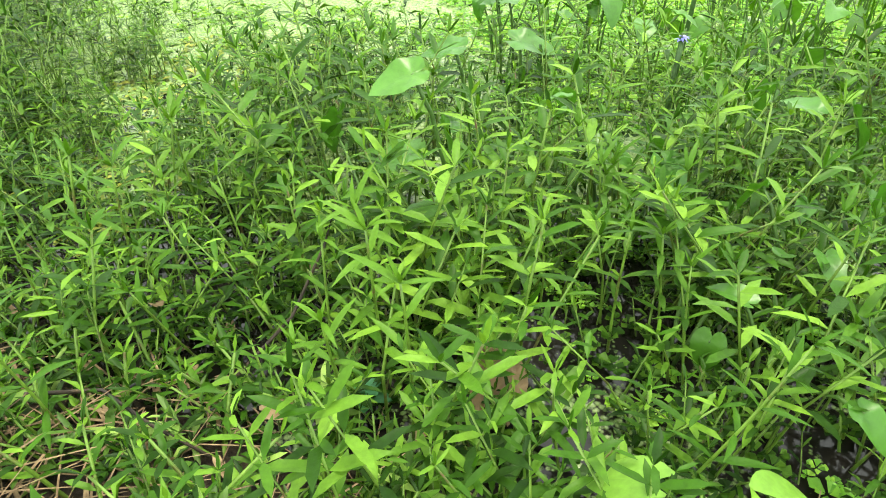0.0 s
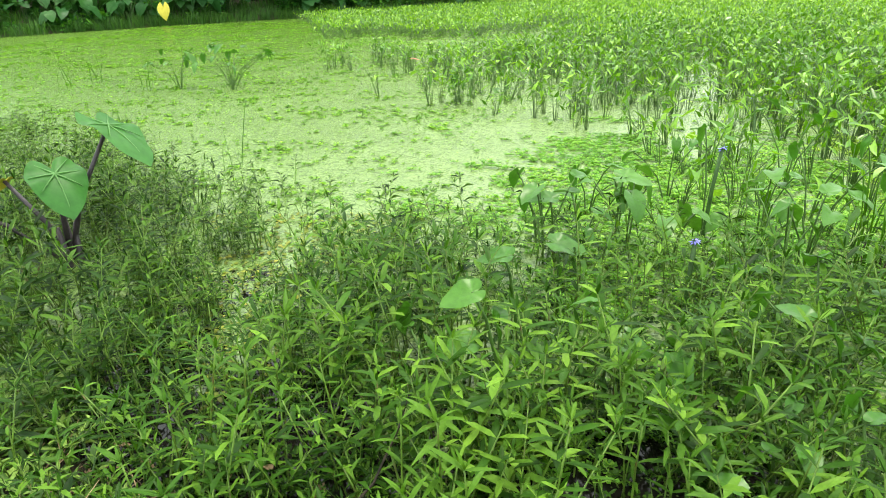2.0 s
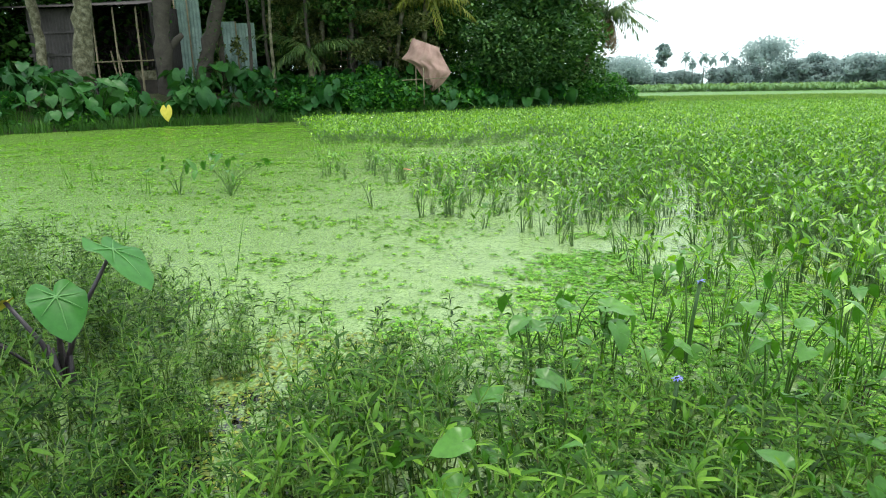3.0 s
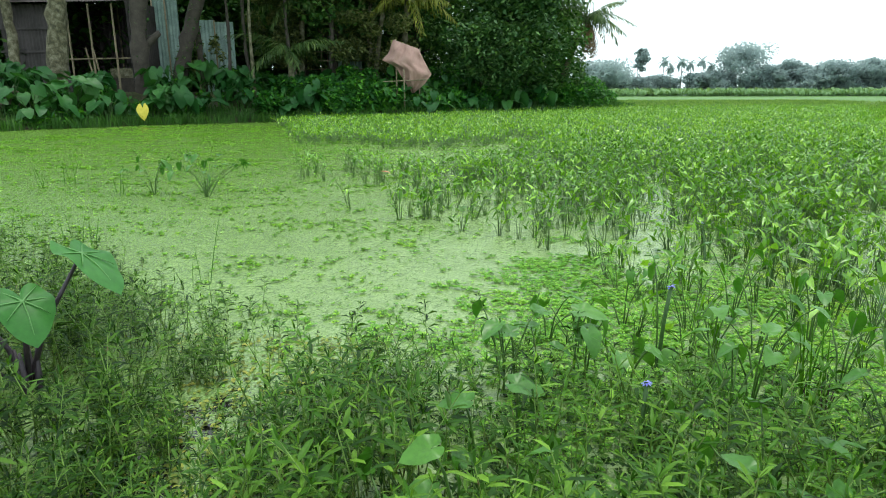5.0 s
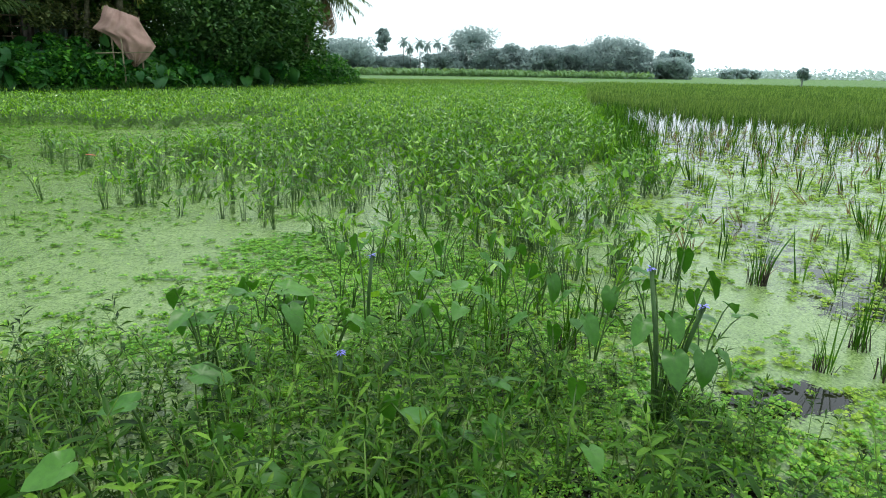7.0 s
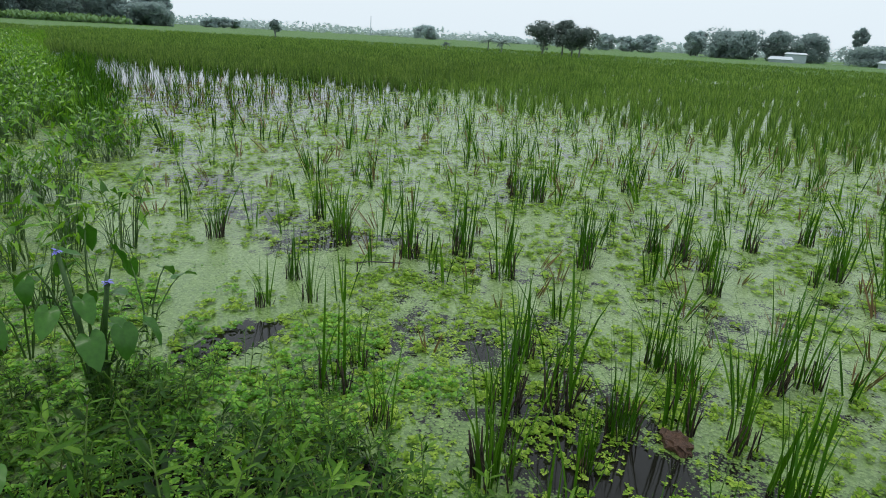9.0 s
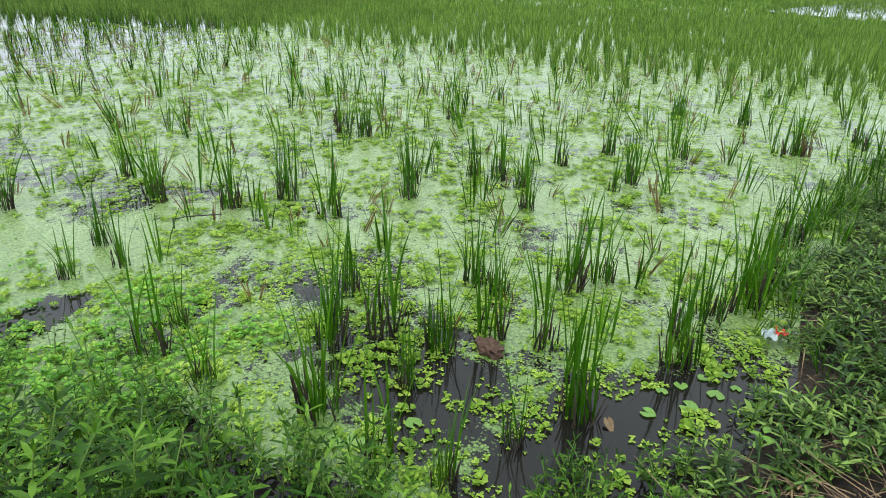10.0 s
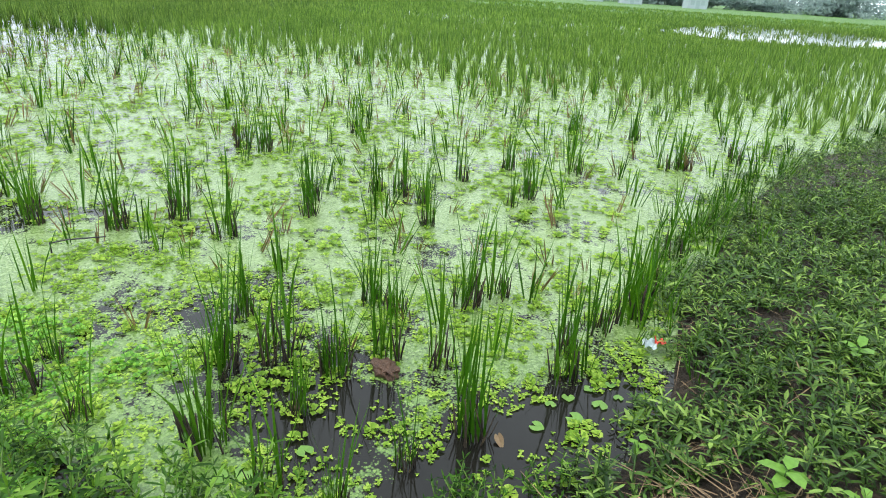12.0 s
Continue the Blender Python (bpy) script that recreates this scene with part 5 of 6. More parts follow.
tx, ty = along(230, 0.0, 0.66, 0.2, 4.2)
TAROS = [bank_taro(rng.uniform(0.8, 1.5), int(rng.integers(6, 9)), rng.uniform(0.55, 0.9)) for _ in range(10)]
for i, (x, y) in enumerate(zip(tx, ty)):
    m = pose(x, y, bankz(x, y) - 0.05, 0, 0, rng.uniform(0, 360)) @ Matrix.Scale(rng.uniform(0.7, 1.15), 4)
    if i < len(tx) - 10:
        copy_thing(TAROS[i % 10], m)
    else:
        TAROS[i - len(tx) + 10].matrix_basis = m
bx, by = along(120, 0.3, 0.8, 0.3, 4.5)
cx, cy = along(46, 0.42, 0.6, 1.5, 4.5)
blobs = [(x, y, bankz(x, y) + rng.uniform(0.1, 1.1), rng.uniform(0.5, 0.9), rng.uniform(0.4, 0.7)) for x, y in zip(bx, by)]
blobs += [(x, y, bankz(x, y) + rng.uniform(0.6, 2.0), rng.uniform(0.5, 0.8), rng.uniform(0.4, 0.6)) for x, y in zip(cx, cy) if not -6.4 < x < -1.8]
ex, ey = along(60, 0.4, 0.58, 2.0, 4.5)
blobs += [(x, y, bankz(x, y) + rng.uniform(0.9, 2.3), rng.uniform(0.4, 0.7), rng.uniform(0.4, 0.7)) for x, y in zip(ex, ey) if not -6.6 < x < -1.8]
dx, dy = along(90, 0.0, 0.5, 0.2, 3.0)
blobs += [(x, y, bankz(x, y) + rng.uniform(0.0, 0.5), rng.uniform(0.3, 0.7), rng.uniform(0.2, 0.5)) for x, y in zip(dx, dy)]
ob = part("undergrowth", cloud(blobs, 52000, 0.22), M_BANKLEAF)
tagged(ob, "tangled green shrubs and creepers on the bank", "undergrowth", "", "stuff")
bx, by = along(2600, 0.0, 0.85, -0.7, 1.6)
BANKGRASS = [rice_shape(0.6, 10, 0.03, 0.16, 0.25) for _ in range(5)]
spread("bank_grass", BANKGRASS, [M_BANKGRASS], np.stack([bx, by, np.maximum(ground_height(bx, by), 0)], -1), rng.uniform(0.6, 1.2, len(bx)), "dark green grass along the water's edge", "grass", 0.2)

# ---- the far fields ----
FARTREES = [("round-crowned hazy grey-green trees", 20.7, 112.8, 6.4, 9.6, 0), ("slender hazy tree with a small round crown", 26.7, 111.5, 8.1, 2.7, 1), ("tall palms in a row, hazy", 33.9, 109.6, 7.4, 9.5, 3),
            ("tall broad hazy green tree", 41.8, 106.8, 8.5, 8.0, 0), ("hazy green tree beyond the field", 48.1, 104.2, 5.8, 5.0, 0), ("hazy green tree beyond the field", 53.1, 101.8, 5.4, 6.0, 0),
            ("hazy green tree beyond the field", 57.7, 99.3, 5.8, 5.4, 0), ("dense dark tree clump beyond the field", 63.0, 96, 7.1, 10, 0), ("thin pale trees beyond the field", 71.7, 89.9, 5.5, 7.0, 2),
            ("pale hazy low trees far away", 103, 109, 2.2, 9, 2), ("lone small tree in the field", 67.4, 60, 2.4, 1.5, 1), ("pale hazy umbrella tree", 140, 78.5, 3.3, 5.0, 2),
            ("dark spreading trees on thin trunks", 76.8, 26.0, 4.0, 4.6, 4), ("dark spreading trees on thin trunks", 77.2, 21.4, 3.6, 5.0, 4), ("dark spreading trees on thin trunks", 78.0, 23.8, 4.4, 3.6, 4), ("dark spreading trees on thin trunks", 77.5, 22.4, 3.4, 3.6, 4)]
FARTREES += [("hazy green tree beyond the field", a, 150 - 0.9 * a + b, h, w, 0) for a, b, h, w in ((46, -4, 4.8, 6), (51, -1, 4.6, 6), (55.5, 0, 4.9, 6), (60, 2, 5.4, 7), (66, 3, 5.6, 6), (69, 0, 3.6, 6), (30, -10, 3.6, 7), (37, -8, 4.2, 6), (23, -14, 4.0, 7))]
FARTREES += [("pale hazy tree far away", 136.5, 34.1, 3.3, 3.4, 2), ("pale hazy tree far away", 137.5, 29.7, 3.1, 4.2, 2), ("pale hazy tree far away", 138.4, 25.5, 3.5, 5, 2),
             ("hazy grey-green tree clump", 120, 13.6, 4.5, 7.5, 2), ("hazy grey-green tree clump", 115.7, 7.7, 4.7, 7.8, 0), ("hazy grey-green tree far away", 115.9, 1.5, 4.9, 4.5, 0), ("hazy grey-green tree far away", 115.9, -3.3, 4.5, 5.2, 0),
             ("slender hazy tree with a small round crown", 115.7, -9.2, 5.5, 2.3, 1), ("low dark tree clump behind the houses", 111.8, -13, 2.9, 10.8, 0), ("low dark tree clump behind the houses", 110.5, -21.9, 3.2, 8, 0),
             ("slender hazy umbrella-crowned tree", 109.5, -24.3, 5.0, 2.1, 1), ("low dark tree clump behind the houses", 108.7, -28.5, 3.8, 7, 0), ("hazy dark tree row beyond the field", 106, -37, 3.6, 11, 0), ("hazy dark tree row beyond the field", 102, -48, 3.8, 12, 0)]


def far_palm(label, at, h):
    root = thing("far_palm", label, "palm", "palms beyond the field", (*at, 0))
    top = (rng.normal(0, 0.05) * h, 0, h * 0.84)
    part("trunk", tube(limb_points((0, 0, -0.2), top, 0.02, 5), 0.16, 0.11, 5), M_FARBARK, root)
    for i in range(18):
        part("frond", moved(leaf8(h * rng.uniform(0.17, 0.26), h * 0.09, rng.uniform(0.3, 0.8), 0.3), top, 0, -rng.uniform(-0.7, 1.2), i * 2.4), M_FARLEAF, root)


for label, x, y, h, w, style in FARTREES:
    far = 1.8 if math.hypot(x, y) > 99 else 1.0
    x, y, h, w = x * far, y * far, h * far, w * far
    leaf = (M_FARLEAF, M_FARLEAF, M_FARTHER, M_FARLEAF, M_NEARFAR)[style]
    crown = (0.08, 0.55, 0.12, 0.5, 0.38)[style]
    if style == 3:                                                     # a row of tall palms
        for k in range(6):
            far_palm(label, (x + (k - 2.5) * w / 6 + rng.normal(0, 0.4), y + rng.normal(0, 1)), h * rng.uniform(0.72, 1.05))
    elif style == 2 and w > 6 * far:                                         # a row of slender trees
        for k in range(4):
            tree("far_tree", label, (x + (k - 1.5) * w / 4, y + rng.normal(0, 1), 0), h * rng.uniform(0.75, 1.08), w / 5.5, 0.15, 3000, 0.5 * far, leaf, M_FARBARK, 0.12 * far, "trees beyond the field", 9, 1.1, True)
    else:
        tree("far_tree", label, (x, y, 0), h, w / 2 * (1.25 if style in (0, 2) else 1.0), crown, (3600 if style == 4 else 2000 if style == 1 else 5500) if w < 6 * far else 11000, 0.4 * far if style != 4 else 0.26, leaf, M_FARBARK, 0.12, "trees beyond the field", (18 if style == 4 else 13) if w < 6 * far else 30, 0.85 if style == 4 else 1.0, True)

for x, y, h in ((71.7, 36.5, 1.2), (74.2, 32.0, 2.2), (74.5, 30.3, 2.0)):
    root = thing("banana_plant", "dark banana plant standing in the field", "banana plant", "", (x, y, -0.05))
    part("stem", tube([(0, 0, 0), (0.03, 0, h * 0.6)], 0.08, 0.05, 6), M_FARBARK, root)
    for i in range(11):
        part("leaf", moved(blade(h * 0.65, 0.42, 0.7, 4, 0.2), (0, 0, h * 0.55), 0, -rng.uniform(0.2, 1.1), i * 2.4), M_NEARFAR, root)

# low planted rows and the misty tree line at the end of the fields
x = rng.uniform(16, 108, 700)
y = 172 + rng.normal(0, 4.5, 700) - 0.35 * np.clip(x - 54, 0, 99)
BANANA = [taro_shape(1.3, 6, 0.8) for _ in range(4)]
spread("banana_rows", BANANA, [M_PALEGREEN, M_PALEGREEN], np.stack([x, y, 0 * x], -1), rng.uniform(0.9, 1.7, 700), "rows of pale green banana plants beyond the field", "banana plants", 0.1)
blobs = []
for a in np.linspace(-45, 90, 260):
    r = 400 + rng.normal(0, 22)
    blobs.append((r * math.sin(radians(a + 45)), r * math.cos(radians(a + 45)), rng.uniform(0.4, 2.0), rng.uniform(5, 11), rng.uniform(1.8, 4.6)))
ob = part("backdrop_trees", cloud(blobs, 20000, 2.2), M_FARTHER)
tagged(ob, "pale misty tree line at the end of the fields", "tree line", "", "structure")


def far_house(label, at, w, h, roof_h, wall, roof, rz):
    root = thing("house", label, "house", "houses beyond the field", (*at, -0.2), rz)
    d = w * 0.6
    part("wall", box((-w / 2, -d / 2, 0), (w / 2, d / 2, h)), wall, root, "", False)
    v = np.array([(-w / 2 - 0.3, -d / 2 - 0.3, h), (w / 2 + 0.3, -d / 2 - 0.3, h), (w / 2 + 0.3, d / 2 + 0.3, h), (-w / 2 - 0.3, d / 2 + 0.3, h), (-w / 2 + 0.3, 0, h + roof_h), (w / 2 - 0.3, 0, h + roof_h)])
    f = np.array([(0, 1, 5), (0, 5, 4), (2, 3, 4), (2, 4, 5), (3, 0, 4), (1, 2, 5), (0, 2, 1), (0, 3, 2)])
    part("roof", (v, f, np.zeros(8)), roof, root, "pale tin roof", False)
    for x in (-w * 0.28, w * 0.25):
        part("window", box((x - 0.45, -d / 2 - 0.03, h * 0.4), (x + 0.45, -d / 2 + 0.02, h * 0.8)), M_HAZEWALL, root, "", False)
    part("door", box((-0.45, -d / 2 - 0.04, 0), (0.45, -d / 2 + 0.02, h * 0.75)), M_HAZEWALL, root, "", False)


far_house("low house with a pale tin roof", (178.1, 0.9), 5.2, 0.95, 0.70, M_HAZEWALL, M_PALEROOF, -90)
far_house("house with a flat pale roof among trees", (184.0, -2.2), 4.8, 2.33, 0.38, M_HAZEWALL, M_PALEROOF, -90)
far_house("low grey house beyond the field", (176.9, -22.0), 5.6, 1.39, 0.57, M_HAZEWALL, M_PALEROOF, -90)
far_house("pale house with a bright tin roof", (167.2, -30.2), 5.0, 2.15, 0.95, M_WHITEWALL, M_PALEROOF, -85)
far_house("pale plastered house beyond the field", (156.1, -42.6), 4.6, 2.52, 0.38, M_WHITEWALL, M_WHITEWALL, -80)
mast = thing("mast", "thin pale mast far beyond the fields", "mast", "", (265, 180, -0.2))
part("pole", tube([(0, 0, 0), (0, 0, 9.2)], 0.28, 0.16, 6), M_HAZEWALL, mast)


# ---- single plants and small things near the path ----
LEAVES = [mesh_of("leaf", heart_leaf(1.25, rng.uniform(0.35, 1.0), rng.uniform(0.2, 0.7), rng.uniform(0.1, 0.45), rng.uniform(0.01, 0.035), 20), [M_ARROWNEAR]) for _ in range(6)]
NARROW = [mesh_of("leaf", blade(1.0, rng.uniform(0.13, 0.18), rng.uniform(0.05, 0.4), 4, 0.3), [M_WEED]) for _ in range(6)]


def arrow_plant(label, at, stalks, flower=None):
    """Stalks (reach, turn, height, leaf length, leaf pitch); flower: height and lean of a flowering stalk."""
    root = thing("pickerel_plant", label, "pickerel weed", "single pickerel plants", (*at, 0))
    for reach, a, h, size, pitch in stalks:
        c, s = math.cos(a), math.sin(a)
        top = (reach * c, reach * s, h)
        st = part("stalk", tube([(0.01 * c, 0.01 * s, -0.03), (reach * 0.3 * c, reach * 0.3 * s, h * 0.5), (reach * 0.75 * c, reach * 0.75 * s, h * 0.88), top], 0.005, 0.003, 6), M_STEM, root)
        ob = part("leaf", LEAVES[int(rng.integers(6))], M_ARROW, st)
        ob.matrix_basis = pose(*top, rng.normal(0, 12), pitch, math.degrees(a) + rng.normal(0, 25)) @ Matrix.Scale(size, 4)
    if flower:
        h, lx, ly = flower
        part("flower_stalk", tube([(0, 0, -0.03), (lx * 0.4, ly * 0.4, h * 0.55), (lx, ly, h)], 0.0115, 0.009, 7), M_DARKSTEM, root)
        fl = part("flower", join(*[moved(blade(0.024, 0.011, 0.3, 2, 0.2, lambda u: max(0.25, math.sin(math.pi * (0.15 + 0.8 * u)))), (lx, ly, h - 0.004 * (i % 3)), 0, -rng.uniform(-0.3, 0.7), i * 1.9) for i in range(14)]), M_FLOWER, root, "violet-blue petals")
        part("bract", moved(blade(0.06, 0.02, 0.2, 3, 0.4), (lx, ly, h - 0.03), 0, -1.2, 1.0), M_STEM, root)
    return root


def random_stalks(n, h):
    return [(rng.uniform(0.05, 0.24), i * 2.4 + rng.normal(0, 0.5), h * rng.uniform(0.6, 1.15), rng.uniform(0.08, 0.14), rng.uniform(-15, 75)) for i in range(n)]


PLAIN = "green pickerel plant with glossy arrow-shaped leaves among weeds"
for x, y, n, h in ((0.47, 2.33, 3, 0.36), (0.89, 2.56, 4, 0.4), (1.06, 2.36, 4, 0.24), (0.14, 1.31, 2, 0.3), (1.64, 2.31, 4, 0.4), (1.59, 2.71, 4, 0.38), (1.62, 3.96, 3, 0.36), (0.79, 1.31, 3, 0.3),
                   (0.45, 2.59, 3, 0.34), (0.88, 2.82, 3, 0.34), (0.64, 2.34, 3, 0.3), (1.26, 1.25, 4, 0.3), (1.4, 1.61, 4, 0.34), (1.42, 2.31, 4, 0.26), (1.77, 2.55, 3, 0.42), (1.06, 2.53, 3, 0.26),
                   (1.48, 2.14, 4, 0.4), (0.69, 1.25, 2, 0.26), (1.95, 1.75, 4, 0.42), (1.9, 2.9, 4, 0.4), (2.15, 2.5, 4, 0.42), (2.35, 2.05, 4, 0.4), (1.7, 1.2, 3, 0.36), (2.76, 1.75, 3, 0.34)):
    arrow_plant(PLAIN, (x, y), random_stalks(n, h))
for x, y, n, h in ((0.87, 0.62, 3, 0.24), (0.73, 0.72, 3, 0.2), (1.0, 0.85, 4, 0.26), (1.07, 1.06, 3, 0.3), (1.15, 0.75, 4, 0.3), (0.1, 1.1, 2, 0.22), (0.39, 1.34, 2, 0.26), (0.49, 0.98, 2, 0.22), (2.0, 3.5, 4, 0.42), (2.3, 3.1, 4, 0.4), (1.25, 3.3, 3, 0.34), (0.75, 3.05, 3, 0.32)):
    arrow_plant(PLAIN, (x, y), [(r, a, hh, s * (0.62 if y < 1.2 else 0.95), p) for r, a, hh, s, p in random_stalks(n, h)])


def broad_stalk(base, top, size, rx, pitch, yaw):
    """One broad heart-shaped leaf on a stout bowed stalk."""
    root = thing("pickerel_plant", "pickerel plant with one broad pale glossy leaf", "pickerel weed", "single pickerel plants", (*base, 0))
    dx, dy = top[0] - base[0], top[1] - base[1]
    st = part("stalk", tube([(0, 0, -0.03), (dx * 0.2, dy * 0.2, top[2] * 0.4), (dx * 0.6, dy * 0.6, top[2] * 0.8), (dx, dy, top[2])], 0.0065, 0.0045, 7), M_STEM, root)
    ob = part("leaf", mesh_of("leaf", heart_leaf(1.25, rng.uniform(0.2, 0.5), 0.3, 0.2, 0.03, 26), [M_ARROWNEAR]), M_ARROWNEAR, st)
    ob.matrix_basis = pose(dx, dy, top[2], rx, pitch, yaw) @ Matrix.Scale(size, 4)


for base, top, size, rx, pitch, yaw in (((0.3, 1.12), (0.21, 1.06, 0.485), 0.115, -24, 14, 196), ((0.34, 1.55), (0.29, 1.5, 0.4), 0.12, -14, 8, 172), ((0.5, 1.8), (0.49, 1.78, 0.33), 0.14, 16, 10, -8),
                                        ((0.52, 2.42), (0.49, 2.38, 0.31), 0.14, -10, 0, 178), ((0.84, 2.6), (0.86, 2.59, 0.35), 0.17, 10, 4, -14), ((1.3, 1.2), (1.2, 1.15, 0.34), 0.13, -12, 62, -28),
                                        ((0.22, 1.3), (0.18, 1.22, 0.22), 0.15, -10, 12, 186), ((0.62, 1.35), (0.66, 1.3, 0.2), 0.13, 14, 14, -20)):
    broad_stalk(base, top, size, rx, pitch, yaw)
arrow_plant("tall flowering pickerel stalk with a small violet flower", (1.29, 2.65), [(0.08, 2.0, 0.56, 0.1, 60)], (0.48, 0.03, -0.02))
arrow_plant("flowering pickerel stalk with open violet flower", (1.0, 1.82), [(0.1, 0.4, 0.26, 0.12, 50)], (0.31, 0.02, 0.05))
arrow_plant("dark pickerel stalk with violet flower among others", (2.29, 4.86), [(0.1, 0.4, 0.3, 0.12, 20)], (0.3, 0.03, 0.25))
arrow_plant("stout flowering pickerel plant with violet flower heads", (2.28, 1.45), [(0.06, 0.3, 0.74, 0.1, 50), (0.14, 2.6, 0.62, 0.12, 20), (0.18, 3.5, 0.5, 0.12, 30), (0.12, 5.0, 0.52, 0.11, -30), (0.16, 1.3, 0.57, 0.11, 30), (0.22, 4.2, 0.4, 0.13, 30), (0.1, 0.9, 0.45, 0.1, 40), (0.1, 5.6, 0.36, 0.1, 20)], (0.64, 0.02, 0.16))
arrow_plant("stout flowering pickerel plant leaning over water", (2.3, 1.42), [(0.1, 5.4, 0.68, 0.12, 60), (0.18, 5.6, 0.35, 0.12, 40), (0.2, 4.6, 0.4, 0.12, 50), (0.12, 3.9, 0.52, 0.11, 30)], (0.62, -0.06, -0.2))

# broad pale leaf close to the path
broad = thing("broad_leaf_plant", "bright pale green broad-leaved plant at the water's edge", "plant", "", (0.62, 0.24, 0.07))
for a, r, z, s, p in ((2.6, 0.08, 0.17, 0.1, 25), (5.2, 0.06, 0.17, 0.11, 15), (0.4, 0.09, 0.15, 0.1, 20)):
    c, sn = math.cos(a), math.sin(a)
    part("stalk", tube([(0, 0, -0.03), (r * 0.4 * c, r * 0.4 * sn, z * 0.7), (r * c, r * sn, z)], 0.005, 0.003, 5), M_STEM, broad)
    ob = part("leaf", mesh_of("leaf", lobed(s, s * 0.8, s * 0.25, 0.25, 0.15, 0, 8), [M_BROAD]), M_BROAD, broad)
    ob.matrix_basis = pose(r * c, r * sn, z, 0, p, math.degrees(a))


# tall weeds that stand out singly
def tall_weed(h, pairs):
    root = thing("tall_weed", "upright narrow-leaved green weed rising from the mat", "water weed", "single weeds before the path")
    bx, by = rng.normal(0, 0.14, 2)
    stem = part("stem", tube([(bx * h * u * u, by * h * u * u, h * u - 0.02) for u in (0, 0.3, 0.6, 0.85, 1)], 0.0034, 0.002, 6), M_WEEDSTEM, root)
    turn = rng.uniform(0, 180)
    for i in range(pairs):
        u = 0.3 + 0.7 * (i + 1) / pairs
        for side in (0, 180):
            ob = part("leaf", NARROW[int(rng.integers(6))], M_WEED, stem)
            ob.matrix_basis = pose(bx * h * u * u, by * h * u * u, h * u - 0.02, 0, -rng.uniform(5, 35) - 20 * i / pairs, turn + side + rng.normal(0, 10)) @ Matrix.Scale(rng.uniform(0.065, 0.1), 4)
        turn += 90
    for a in range(3):
        ob = part("leaf", NARROW[int(rng.integers(6))], M_WEED, stem)
        ob.matrix_basis = pose(bx * h, by * h, h - 0.02, 0, -rng.uniform(50, 75), a * 120 + 20) @ Matrix.Scale(rng.uniform(0.04, 0.06), 4)
    return root


WKINDS = [tall_weed(rng.uniform(0.26, 0.4), int(rng.integers(4, 6))) for _ in range(6)]
spots = [(rng.uniform(-0.9, 2.0), rng.uniform(0.45, 2.4)) for _ in range(330)]
spots = [(x, y) for x, y in spots if float(wd(np.array([x]), np.array([y]))[0]) > 0.05 and math.hypot(x - 0.3, y + 0.2) > 0.7][:150]
for i, (x, y) in enumerate(spots):
    m = pose(x, y, 0, rng.normal(0, 9), rng.normal(0, 9), rng.uniform(0, 360)) @ Matrix.Scale(rng.uniform(0.75, 1.1), 4)
    if i < len(spots) - 6:
        copy_thing(WKINDS[i % 6], m)
    else:
        WKINDS[i - len(spots) + 6].matrix_basis = m

big = tall_weed(0.4, 5)
big.matrix_basis = pose(0.62, 0.38, 0.02, 6, 20, 0) @ Matrix.Scale(0.95, 4)
big["label"] = "tall weed with a reddish stem leaning beside the path"

# low round leaves under the weeds, the shade there put into their colour
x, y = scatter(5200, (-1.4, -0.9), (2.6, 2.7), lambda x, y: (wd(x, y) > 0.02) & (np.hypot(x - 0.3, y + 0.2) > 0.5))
spread("pennywort", LETTUCE, [M_SHADEWEED], np.stack([x, y, floor_z(x, y) + rng.uniform(0.005, 0.06, len(x))], -1), rng.uniform(0.35, 0.8, len(x)), "small round green leaves floating under the weeds", "water plant", 0.25)

# a bluish rosette by the water and bright broad-leaved sprouts on the bank
rose = thing("rosette_weed", "small bluish green leaf rosette at the water's edge", "weed", "", (0.14, 0.57, 0.05))
for i in range(10):
    ob = part("leaf", mesh_of("leaf", leaf8(0.05 - 0.003 * i, 0.028 - 0.0015 * i, 0.25, 0.2, 0.6), [M_ROSETTE]), M_ROSETTE, rose)
    ob.matrix_basis = pose(0, 0, 0.01 + 0.003 * i, 0, -5 - 6 * i, i * 137.5)
for x, y, s in ((2.67, -2.12, 0.09), (2.56, -2.3, 0.06), (2.9, -1.72, 0.05), (3.5, -2.75, 0.08)):
    z = float(floor_z(np.array([x]), np.array([y]))[0])
    root = thing("broad_leaf_plant", "bright yellow-green broad-leaved sprout on the bank", "plant", "sprouts on the bank", (x, y, z))
    part("stem", tube([(0, 0, -0.02), (0.005, 0, 0.09)], 0.003, 0.002, 5), M_STEM, root)
    for i in range(6):
        ob = part("leaf", mesh_of("leaf", leaf8(s, s * 0.55, 0.35, 0.25, 0.55), [M_BROAD]), M_BROAD, root)
        ob.matrix_basis = pose(0, 0, 0.06 + 0.008 * i, 0, -rng.uniform(5, 40), i * 137.5)

